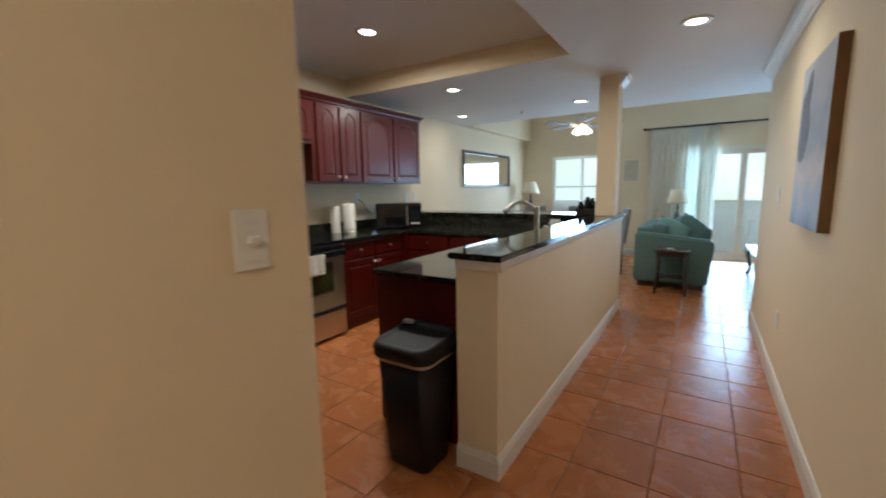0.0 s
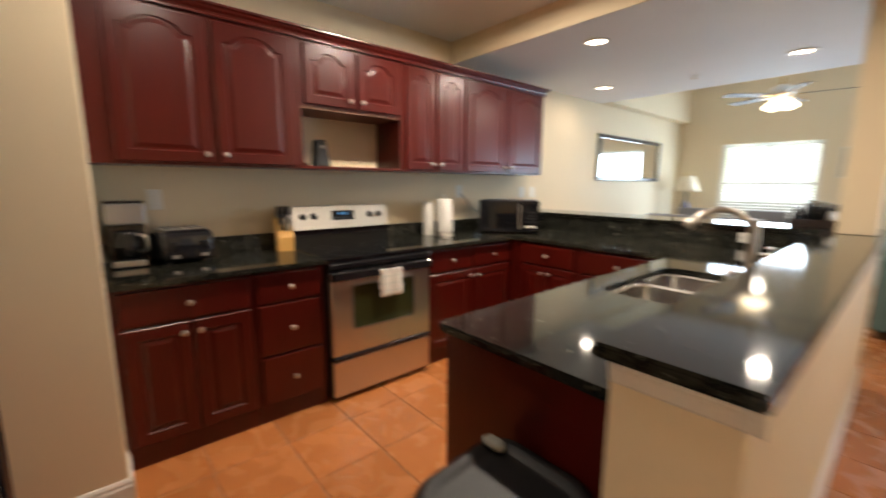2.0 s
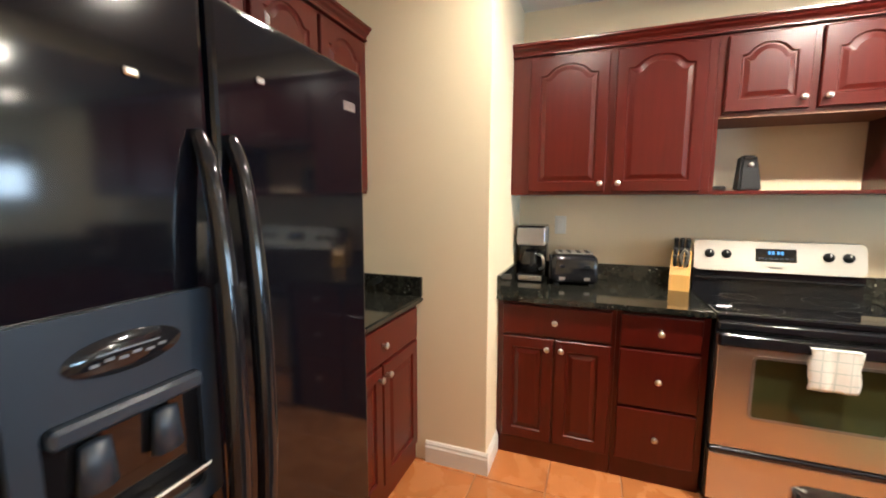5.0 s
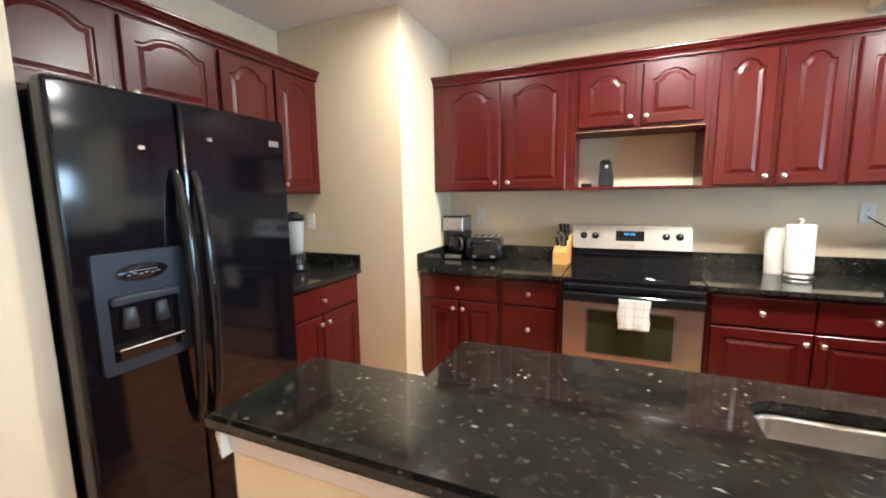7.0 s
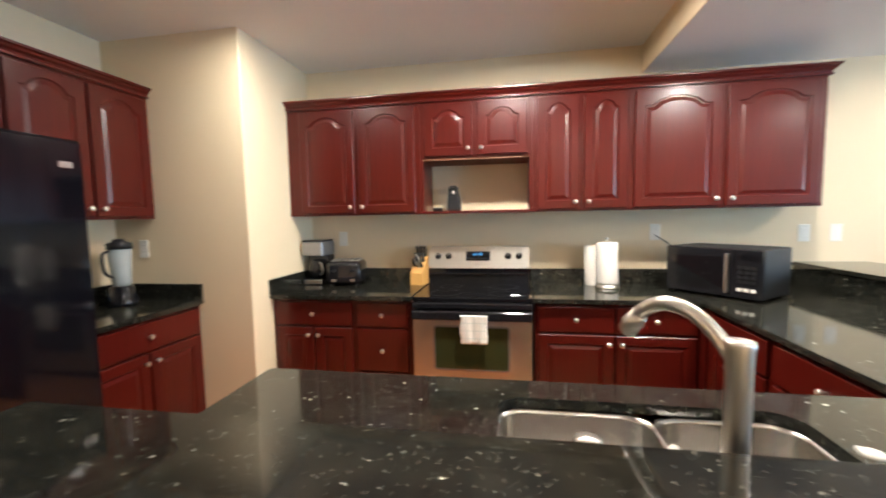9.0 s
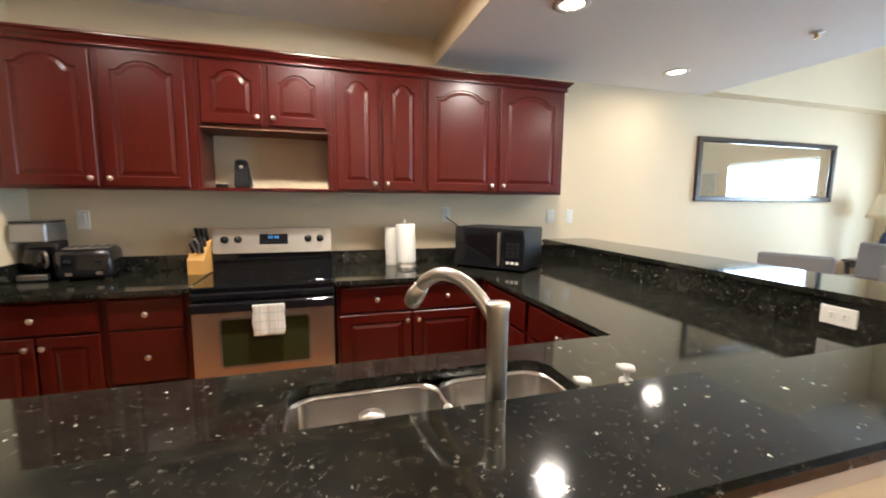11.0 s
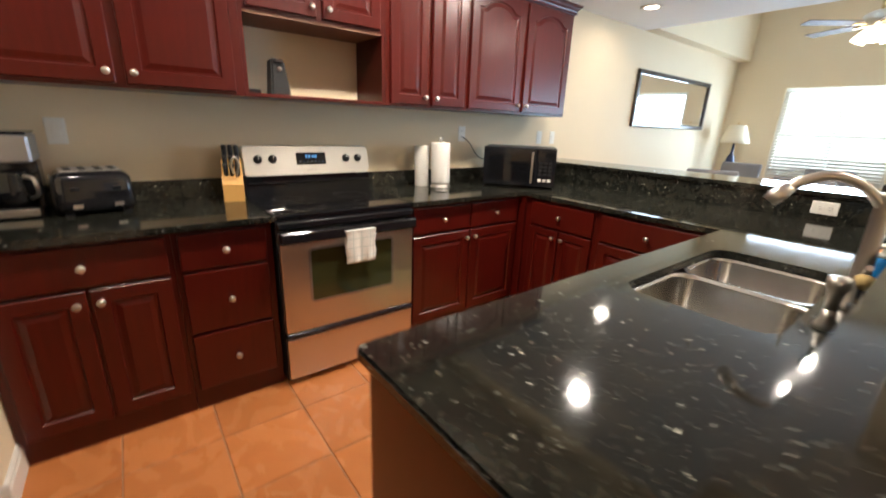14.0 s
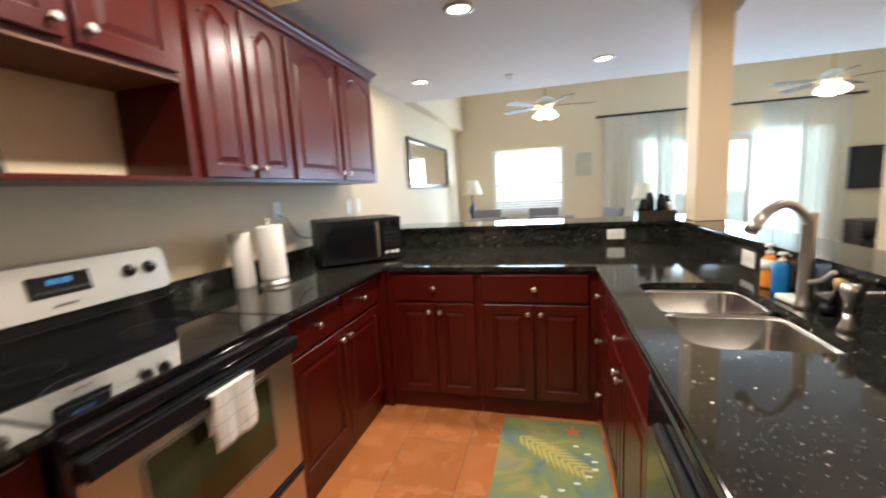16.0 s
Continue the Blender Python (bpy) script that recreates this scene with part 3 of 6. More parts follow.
slab("countertop", [(0.0, -1.005), (0.66, -1.005), (0.66, -0.003), (0.0, -0.003)], CT0, CT1, "black speckled granite countertop beside the stove with coffee maker and toaster")
slab("countertop", [(0.839, -1.999), (1.64, -1.999), (1.64, -1.355), (0.839, -1.355)], CT0, CT1, "small black granite countertop beside the refrigerator")
SX0, SX1, SY0, SY1 = 2.025, 2.395, 0.60, 1.33
ring_out = [(0.0, 0.763), (0.66, 0.763), (0.66, 1.70), (1.895, 1.70)] + corner(1.920, -0.170, 0.025, math.pi) + [(2.531, -0.195), (2.531, 2.565), (0.0, 2.565)]


HOLE = rounded(SX0, SX1, SY0, SY1, 0.07)


def holed(outline, hole, z0, z1):
    bm = bmesh.new()
    edges = []
    for loop in (outline, hole):
        vs = [bm.verts.new((x, y, z1)) for x, y in loop]
        edges += [bm.edges.new((vs[k], vs[(k + 1) % len(vs)])) for k in range(len(vs))]
    bmesh.ops.triangle_fill(bm, edges=edges, use_beauty=True, use_dissolve=False)
    top = list(bm.faces)
    r = bmesh.ops.extrude_face_region(bm, geom=top)
    for v in [e for e in r["geom"] if isinstance(e, bmesh.types.BMVert)]:
        v.co.z = z0
    bmesh.ops.recalc_face_normals(bm, faces=bm.faces)
    rim = [e for e in bm.edges if len(e.link_faces) == 2 and abs(e.verts[0].co.z - e.verts[1].co.z) < 1e-5 and abs(e.link_faces[0].normal.dot(e.link_faces[1].normal)) < 0.3]
    bmesh.ops.bevel(bm, geom=rim, offset=0.006, segments=2, affect="EDGES")
    return bm


tagged(part("countertop", holed(ring_out, HOLE, CT0, CT1), M_GRANITE, None, "long U-shaped black speckled granite countertop with the sink cut into it"), category="countertop")
structure("backsplash", fresh((0.0, 0.02, -0.983, -0.003, CT1, 1.018), (0.0, 0.66, -1.005, -0.984, CT1, 1.018), (0.0, 0.02, 0.763, 2.544, CT1, 1.018), bevel=0.003), M_GRANITE, "low black granite backsplash along the stove wall")
structure("backsplash_bar", fresh((0.0, 2.510, 2.546, 2.566, CT1, BAR - 0.032), (2.511, 2.531, -0.19, 2.566, CT1, BAR - 0.032), bevel=0.002), M_GRANITE, "black granite upstand below the raised bar")
structure("backsplash_small", fresh((0.839, 0.859, -1.978, -1.357, CT1, 1.018), (0.839, 1.64, -1.999, -1.979, CT1, 1.018), bevel=0.003), M_GRANITE, "low black granite backsplash by the refrigerator")
slab("bar_top", [(2.502, 2.53), (2.502, -0.328), (2.772, -0.328), (2.772, 2.99), (0.001, 2.99), (0.001, 2.53)], BAR - 0.030, BAR, "L-shaped raised black granite bar top on the half wall")
UND = [(0, 0), (-0.010, 0), (-0.010, -0.010), (-0.007, -0.018), (-0.004, -0.040), (0, -0.046)]
um = extrude(UND, HY1 - HY0 + 0.02, Matrix.Translation((HW1, HY1, BAR - 0.031)) @ Matrix.Rotation(-math.pi / 2, 4, "Z") @ Matrix.Diagonal((1, -1, 1, 1)))
extrude(UND, HW1 - HW0 + 0.02, Matrix.Translation((HW0, HY0, BAR - 0.031)), um)
structure("bar_moulding", um, M_TRIM, "cream moulding under the bar top")

# ---- sink and tap ----
sink = thing("sink", Matrix.Translation((0, 0, 0)), "stainless steel double-bowl undermount sink in the granite counter", "sink")


def bowl(x0, x1, y0, y1, depth):
    bm = bmesh.new()
    loops = []
    for inset, z, r in ((-0.012, 0.884, 0.07), (0.0, 0.884, 0.065), (0.004, 0.872, 0.062), (0.012, 0.884 - depth + 0.03, 0.055), (0.04, 0.884 - depth, 0.04)):
        loops.append([bm.verts.new((x, y, z)) for x, y in rounded(x0 + inset, x1 - inset, y0 + inset, y1 - inset, r)])
    for a, b in zip(loops, loops[1:]):
        for k in range(len(a)):
            f = bm.faces.new((a[k], a[(k + 1) % len(a)], b[(k + 1) % len(a)], b[k]))
            f.smooth = True
    bm.faces.new(loops[-1])
    return bm


part("bowl", bowl(SX0 + 0.002, SX1 - 0.002, SY0 + 0.002, 0.985, 0.19), M_SINK, sink)
part("bowl", bowl(SX0 + 0.002, SX1 - 0.002, 1.005, SY1 - 0.002, 0.17), M_SINK, sink)
for y, d in ((0.80, 0.19), (1.16, 0.17)):
    part("drain", lathe([(0.0001, 0), (0.045, 0), (0.045, 0.003), (0.03, 0.002), (0.0001, -0.001)], 20, Matrix.Translation((2.2, y, 0.8845 - d))), M_NICKEL, sink, "round steel drain")
tap = thing("faucet", Matrix.Translation((2.458, 0.987, CT1)), "brushed nickel high-arc pull-down kitchen faucet behind the sink", "faucet")
part("base", lathe([(0.030, 0), (0.030, 0.010), (0.024, 0.02), (0.021, 0.06), (0.0185, 0.16), (0.0195, 0.295), (0.0215, 0.306), (0.0205, 0.311), (0.0001, 0.312)], 24), M_NICKEL, tap)
neck = curved([(0.004, 0.0, 0.262), (-0.028, -0.018, 0.308), (-0.068, -0.042, 0.338), (-0.110, -0.068, 0.345), (-0.155, -0.088, 0.326), (-0.180, -0.098, 0.303)], 6)
part("neck", tube(neck, [0.0120 + 0.003 * k / len(neck) for k in range(len(neck))], 14), M_NICKEL, tap)
part("spray_head", tube([(-0.172, -0.095, 0.311), (-0.196, -0.104, 0.284), (-0.208, -0.109, 0.266)], [0.0155, 0.0205, 0.0185], 14), M_NICKEL, tap)
part("lever", tube(curved([(0.0, -0.02, 0.09), (0.01, -0.06, 0.105), (0.02, -0.10, 0.14)], 4), 0.008, 8), M_NICKEL, tap)


def sink_spoon(m, label):
    sp_ = thing("spoon", m, label, "cutlery")
    part("spoon_handle", tube([(0.0, 0.0, 0.004), (0.07, 0.0, 0.010), (0.145, 0.0, 0.012)], [0.0032, 0.0030, 0.0055], 8), M_NICKEL, sp_)
    part("spoon_bowl", lathe([(0.0001, 0.0), (0.014, 0.0015), (0.020, 0.006), (0.0185, 0.0065), (0.0001, 0.003)], 14, Matrix.Translation((-0.026, 0, 0)) @ Matrix.Diagonal((1.45, 1, 1, 1))), M_NICKEL, sp_)


sink_spoon(Matrix.Translation((2.16, 0.80, 0.700)) @ Matrix.Rotation(radians(150), 4, "Z") @ Matrix.Rotation(radians(-24), 4, "Y"), "steel spoon standing up against the side of the sink bowl")
sink_spoon(Matrix.Translation((2.13, 1.14, 0.722)) @ Matrix.Rotation(radians(200), 4, "Z") @ Matrix.Rotation(radians(-22), 4, "Y"), "steel spoon leaning in the far bowl of the sink")

# ---- stove ----
stove = thing("stove", Matrix.Translation((0.64, 0.002, 0)) @ Matrix.Rotation(math.pi / 2, 4, "Z"), "stainless steel electric range with a black glass cooktop", "stove")
W = 0.756
part("body", fresh((0, W, 0.0, 0.60, 0.02, 0.885), bevel=0.002), M_PLASTIC, stove)
part("cooktop", fresh((-0.002, W + 0.002, -0.012, 0.57, 0.886, 0.915), bevel=0.006, seg=2), M_GLASSBLACK, stove)
for cx, cy, r in ((0.19, 0.14, 0.105), (0.57, 0.14, 0.085), (0.19, 0.40, 0.08), (0.57, 0.40, 0.105)):
    part("burner_ring", lathe([(r, 0.9148), (r, 0.9153), (r - 0.002, 0.9153), (r - 0.002, 0.9148)], 40, Matrix.Translation((cx, cy, 0))), M_PLASTIC, stove)
part("front_rim", fresh((0.0, W, -0.035, -0.001, 0.845, 0.884), bevel=0.008, seg=2), M_BLACK, stove)
od = part("oven_door", fresh((0.004, W - 0.004, -0.035, -0.001, 0.30, 0.825), bevel=0.006, seg=2), M_STEEL, stove)
part("oven_window", plaque(rounded(0.148, 0.607, 0.463, 0.732, 0.014), -0.0385, -0.034), M_OVENGLASS, od, "dark oven glass")
part("window_frame", ringed(rounded(0.136, 0.619, 0.451, 0.744, 0.026), rounded(0.148, 0.607, 0.463, 0.732, 0.014), -0.0395, -0.034), M_PANELSTEEL, od, "thin rounded steel rim round the oven glass")
hb = fresh((0.004, W - 0.004, -0.074, -0.058, 0.782, 0.836), (0.004, 0.06, -0.058, -0.033, 0.782, 0.836), (W - 0.06, W - 0.004, -0.058, -0.033, 0.782, 0.836), (0.004, W - 0.004, -0.038, -0.033, 0.775, 0.826), bevel=0.007, seg=3)
part("door_handle", hb, M_BLACK, od, "wide glossy black handle across the oven door top")
part("storage_drawer", fresh((0.004, W - 0.004, -0.033, -0.001, 0.035, 0.265), bevel=0.005, seg=2), M_STEEL, stove)
part("drawer_pull", fresh((0.004, W - 0.004, -0.045, -0.001, 0.268, 0.297), bevel=0.009, seg=2), M_BLACK, stove)
bg = bmesh.new()
extrude([(0.515, 0.916), (0.515, 1.033), (0.535, 1.033), (0.535, 0.916)], W, None, bg)
part("backguard_lower", bg, M_GLASSBLACK, stove, "black glass lower backguard")
bp2 = plaque(rounded(0.0, W, 1.034, 1.196, 0.022), 0.505, 0.60)
bmesh.ops.bevel(bp2, geom=[e for e in bp2.edges if all(v.co.y < 0.51 for v in e.verts)], offset=0.006, segments=2, affect="EDGES")
for v in bp2.verts:
    if v.co.y < 0.55:
        v.co.y += (v.co.z - 1.04) * 0.207
part("control_panel", bp2, mat("panel_steel", (0.62, 0.60, 0.55), 0.35, 0.9, var=0.03), stove, "brushed metal control panel")
part("backguard_base", fresh((0.004, W - 0.004, 0.54, 0.60, 0.916, 1.03)), M_PLASTIC, stove)
part("vent_ridge", fresh((0.012, W - 0.012, 0.500, 0.5145, 0.985, 0.999), bevel=0.005, seg=2), M_GLASSBLACK, stove, "glossy black ridge across the lower backguard")
TILT = Matrix.Rotation(radians(-11.5), 4, "X")
PANEL = lambda x, z: Matrix.Translation((x, 0.505 + (z - 1.04) * 0.207 - 0.001, z)) @ TILT
dsp = part("display", fresh((-0.09, 0.09, -0.004, 0.0, -0.035, 0.035), bevel=0.002), M_GLASSBLACK, stove, m=PANEL(W / 2, 1.125))
part("maker_badge", plaque(rounded(W / 2 - 0.03, W / 2 + 0.03, 1.056, 1.066, 0.004), 0.5055, 0.512), M_STEEL, stove, "small plain chrome badge")
M_LED = mat("blue_digits", (0.02, 0.1, 0.2), 0.4, emit=(0.1, 0.45, 1.0), strength=0.35)
part("digits", fresh(*[(x, x + 0.012, -0.0048, -0.004, 0.004, 0.022) for x in (-0.035, -0.018, 0.004, 0.021)]), M_LED, dsp)
part("buttons", fresh(*[(x, x + 0.014, -0.0055, -0.004, -0.022, -0.013) for x in (-0.075, -0.052, -0.029, -0.006, 0.017, 0.04, 0.063)]), M_DISP, dsp)
for kx in (0.075, 0.155, W - 0.155, W - 0.075):
    k = part("dial", lathe([(0.024, 0), (0.024, 0.004), (0.019, 0.006), (0.017, 0.022), (0.0001, 0.023)], 20, Matrix.Rotation(math.pi / 2, 4, "X")), M_PLASTIC, stove, "round black dial", PANEL(kx, 1.125))
    part("dial_mark", fresh((-0.0015, 0.0015, -0.0245, -0.0225, 0.002, 0.015)), M_WHITE, k)

# ---- refrigerator ----
FX, FW, FF = 2.553, 0.90, -1.198
fr = thing("refrigerator", Matrix.Translation((FX, FF, 0)) @ Matrix.Rotation(math.pi, 4, "Z"), "glossy black side-by-side refrigerator with a water dispenser", "refrigerator")
part("body", fresh((0.005, FW - 0.005, 0.075, 0.78, 0.02, 1.765), bevel=0.006), M_FRIDGE, fr)
part("grille", fresh((0.01, FW - 0.01, 0.03, 0.075, 0.02, 0.10), bevel=0.004), M_PLASTIC, fr)
SPL = 0.38
ld = part("freezer_door", fresh((0.0, SPL - 0.004, 0, 0.07, 0.11, 1.782), bevel=0.014, seg=3), M_FRIDGE, fr)
rd = part("fridge_door", fresh((SPL + 0.004, FW, 0, 0.07, 0.11, 1.782), bevel=0.014, seg=3), M_FRIDGE, fr)
for dd, hx in ((ld, SPL - 0.033), (rd, SPL + 0.036)):
    grip = curved([(hx, -0.002, 0.56), (hx, -0.030, 0.63), (hx, -0.052, 0.82), (hx, -0.058, 1.04), (hx, -0.052, 1.26), (hx, -0.030, 1.45), (hx, -0.002, 1.53)], 5)
    part("handle", tube(grip, [0.013 + 0.008 * math.sin(math.pi * k / (len(grip) - 1)) for k in range(len(grip))], 14), M_BLACK, dd, "long bowed glossy black handle")
    part("handle_cap", lathe([(0.0001, 0), (0.007, 0), (0.006, 0.003), (0.0001, 0.004)], 12, Matrix.Translation((hx, -0.014, 1.522)) @ Matrix.Rotation(math.pi / 2, 4, "X")), M_STEEL, dd, "small chrome cap at the handle's end")
dp = part("dispenser", ringed(rounded(0.055, 0.345, 0.86, 1.255, 0.012), rounded(0.088, 0.312, 0.895, 1.115, 0.012), -0.013, 0.003), M_DISP, ld, "dark blue-grey dispenser surround")
part("recess", fresh((0.088, 0.312, -0.004, 0.0, 0.895, 1.115)), M_GLASSBLACK, ld)
bd = part("badge", lathe([(0.0001, 0), (0.085, 0), (0.082, 0.003), (0.0001, 0.004)], 32, Matrix.Translation((0.20, -0.012, 1.185)) @ Matrix.Diagonal((1, 1, 0.36, 1)) @ Matrix.Rotation(math.pi / 2, 4, "X")), M_BLACK, ld)
part("badge_marks", fresh(*[(0.148 + 0.019 * k, 0.160 + 0.019 * k, -0.0172, -0.0158, 1.176 + 0.003 * (k % 2), 1.180 + 0.003 * (k % 2)) for k in range(6)]), M_DISPMARK, bd, "row of faint grey touch marks")
part("badge_lines", fresh((0.158, 0.246, -0.0172, -0.0158, 1.189, 1.1915)), M_DISPMARK, bd)
for mx, mz in ((0.245, 1.60), (0.50, 1.655)):
    part("door_clip", fresh((mx - 0.011, mx + 0.011, -0.006, 0.0, mz - 0.007, mz + 0.007), bevel=0.003), M_STEEL, ld if mx < SPL else rd, "tiny silver clip")
for px0 in (0.125, 0.225):
    part("paddle", lathe([(0.0001, 0), (0.026, 0.002), (0.020, 0.07), (0.0001, 0.075)], 14, Matrix.Translation((px0 + 0.02, -0.016, 1.0)) @ Matrix.Diagonal((1, 0.6, 1, 1))), M_DISP, ld)
part("recess_hood", fresh((0.092, 0.308, -0.030, -0.004, 1.085, 1.113), bevel=0.006), M_DISP, ld, "grey sloping hood over the dispenser recess")
part("drip_tray", fresh((0.095, 0.305, -0.035, -0.004, 0.93, 0.945), bevel=0.004), M_BLACK, ld)
part("tray_edge", fresh((0.095, 0.305, -0.037, -0.035, 0.941, 0.945)), M_WHITE, ld)
part("nameplate", fresh((FW - 0.10, FW - 0.045, -0.003, 0.001, 1.66, 1.685), bevel=0.001), M_STEEL, rd, "small chrome nameplate")

# ---- things on the counters ----
cm = thing("coffee_maker", Matrix.Translation((0.150, -0.893, CT1)), "black and steel drip coffee maker on the counter", "coffee maker")
part("body", fresh((-0.11, 0.0, -0.085, 0.085, 0.0, 0.224), (-0.04, 0.10, -0.085, 0.085, 0.0, 0.045), bevel=0.006), M_BLACK, cm)
part("brew_head", fresh((-0.108, 0.10, -0.086, 0.086, 0.225, 0.335), bevel=0.008), M_PANELSTEEL, cm, "brushed steel brew head")
part("lid", fresh((-0.106, 0.098, -0.084, 0.084, 0.335, 0.347), bevel=0.004), M_BLACK, cm)
part("base_trim", fresh((0.098, 0.103, -0.07, 0.07, 0.008, 0.038), bevel=0.002), M_STEEL, cm)
caf = part("carafe", lathe([(0.0001, 0.046), (0.055, 0.048), (0.068, 0.08), (0.066, 0.13), (0.048, 0.175), (0.05, 0.185), (0.0001, 0.186)], 20, Matrix.Translation((0.03, 0, 0))), M_GLASSBLACK, cm, "dark glass coffee carafe")
part("carafe_handle", tube(curved([(0.07, 0.045, 0.17), (0.10, 0.075, 0.16), (0.10, 0.08, 0.10), (0.075, 0.055, 0.08)], 4), 0.008, 8), M_STEEL, caf)

toaster = thing("toaster", Matrix.Translation((0.165, -0.645, CT1)) @ Matrix.Rotation(radians(8), 4, "Z"), "glossy black four-slice toaster with chrome top on the counter", "toaster")
shell = fresh((-0.13, 0.125, -0.135, 0.135, 0.012, 0.185), bevel=0.032, seg=4)
for v in shell.verts:
    k = 1.0 - 0.10 * max(0.0, (v.co.z - 0.10) / 0.085) ** 2
    v.co.x, v.co.y = v.co.x * k, v.co.y * k
part("shell", smooth(shell), M_BLACK, toaster)
part("end_band", plaque(rounded(-0.10, 0.10, 0.03, 0.165, 0.03), -0.138, -0.13), M_PLASTIC, toaster)
part("top_plate", fresh((-0.085, 0.080, -0.105, 0.105, 0.183, 0.1905), bevel=0.003), M_STEEL, toaster, "chrome top plate with bread slots")
for sy in (-0.085, -0.03, 0.03, 0.085):
    part("slot", fresh((-0.072, 0.068, sy * 0.9 - 0.012, sy * 0.9 + 0.012, 0.190, 0.192)), M_PLASTIC, toaster)
for sy in (-0.07, 0.07):
    part("lever", fresh((0.124, 0.142, sy - 0.014, sy + 0.014, 0.11, 0.124), bevel=0.003), M_PLASTIC, toaster)
    part("badge", fresh((0.124, 0.128, sy - 0.016, sy + 0.016, 0.035, 0.052)), M_STEEL, toaster)
for x, y in ((-0.1, -0.1), (-0.1, 0.1), (0.09, -0.1), (0.09, 0.1)):
    part("foot", fresh((x - 0.015, x + 0.015, y - 0.015, y + 0.015, 0, 0.014)), M_PLASTIC, toaster)

block = thing("knife_block", Matrix.Translation((0.165, -0.068, CT1)) @ Matrix.Rotation(radians(-12), 4, "Z"), "pale wood knife block full of black-handled knives", "knife block")
part("wood_block", extrude([(0.05, 0.0), (-0.075, 0.0), (-0.105, 0.15), (-0.07, 0.215), (0.01, 0.14), (0.05, 0.09)], 0.10, Matrix.Translation((0, -0.05, 0)) @ Matrix.Rotation(math.pi / 2, 4, "Z") @ Matrix.Diagonal((1, -1, 1, 1))), M_BLOCK, block)
for k in range(9):
    u, v = (k % 3 - 1) * 0.028, k // 3
    hx, hz = -0.075 + v * 0.038, 0.21 - v * 0.038
    L = 0.085 if v == 0 else 0.07
    part("knife_handle", tube([(hx, u, hz - 0.02), (hx + L * 0.42, u * 1.05, hz + L * 0.9)], [0.010, 0.0125], 8), M_PLASTIC, block, "black knife handle" if v < 2 else "")
part("scissors", tube(curved([(0.03, 0.02, 0.13), (0.07, 0.035, 0.20), (0.09, 0.02, 0.235), (0.075, 0.0, 0.20), (0.05, 0.01, 0.15)], 5), 0.006, 8), M_NICKEL, block)

ph = thing("paper_towel_holder", Matrix.Translation((0.225, 1.285, CT1)) @ Matrix.Rotation(radians(1.5), 4, "X"), "full white paper towel roll on a steel upright holder", "paper towels")
part("stand_base", lathe([(0.0001, 0), (0.075, 0), (0.075, 0.008), (0.062, 0.028), (0.0001, 0.03)], 28), M_NICKEL, ph)
part("rod", lathe([(0.006, 0.03), (0.006, 0.325), (0.013, 0.332), (0.013, 0.345), (0.0001, 0.350)], 14), M_NICKEL, ph)
part("roll", lathe([(0.02, 0.032), (0.066, 0.032), (0.068, 0.04), (0.068, 0.305), (0.066, 0.311), (0.02, 0.311)], 32), M_PAPER, ph, "white paper towel roll")
roll = thing("paper_towel_roll", Matrix.Translation((0.105, 1.205, CT1)) @ Matrix.Rotation(radians(2), 4, "X"), "spare white paper towel roll standing beside the holder", "paper towels")
part("paper", lathe([(0.02, 0.0), (0.050, 0.0), (0.052, 0.006), (0.052, 0.279), (0.050, 0.284), (0.02, 0.284)], 30), M_PAPER, roll)
part("core", lathe([(0.0205, 0.001), (0.0205, 0.2845), (0.018, 0.2845), (0.018, 0.001)], 20), mat("cardboard", (0.35, 0.24, 0.14), 0.9), roll, "brown cardboard core")

mw = thing("microwave", Matrix.Translation((0.485, 1.822, CT1)) @ Matrix.Rotation(radians(40), 4, "Z"), "black countertop microwave standing diagonally in the corner", "microwave")
part("case", fresh((-0.265, 0.265, 0.0, 0.34, 0.012, 0.295), bevel=0.006), M_PLASTIC, mw)
md = part("door", fresh((-0.265, 0.125, -0.028, 0.0, 0.014, 0.293), bevel=0.006), M_BLACK, mw)
part("window", fresh((-0.225, 0.06, -0.0295, -0.027, 0.06, 0.245)), M_GLASSBLACK, md, "dark microwave window")
part("handle", fresh((0.088, 0.104, -0.055, -0.028, 0.04, 0.27), bevel=0.007, seg=2), M_NICKEL, md, "vertical steel handle")
cp = part("control_panel", fresh((0.128, 0.265, -0.028, 0.0, 0.014, 0.293), bevel=0.006), M_BLACK, mw)
part("keys", fresh(*[(0.145 + 0.034 * a, 0.172 + 0.034 * a, -0.0295, -0.027, 0.10 + 0.027 * b, 0.12 + 0.027 * b) for a in range(3) for b in range(4)]), M_PLASTIC, cp)
part("start_button", fresh(*[(0.145 + 0.034 * a, 0.170 + 0.034 * a, -0.0305, -0.027, 0.055, 0.075) for a in range(3)], bevel=0.002), M_WHITE, cp, "small pale push buttons")
part("display", fresh((0.142, 0.25, -0.0295, -0.027, 0.235, 0.265)), M_GLASSBLACK, cp)

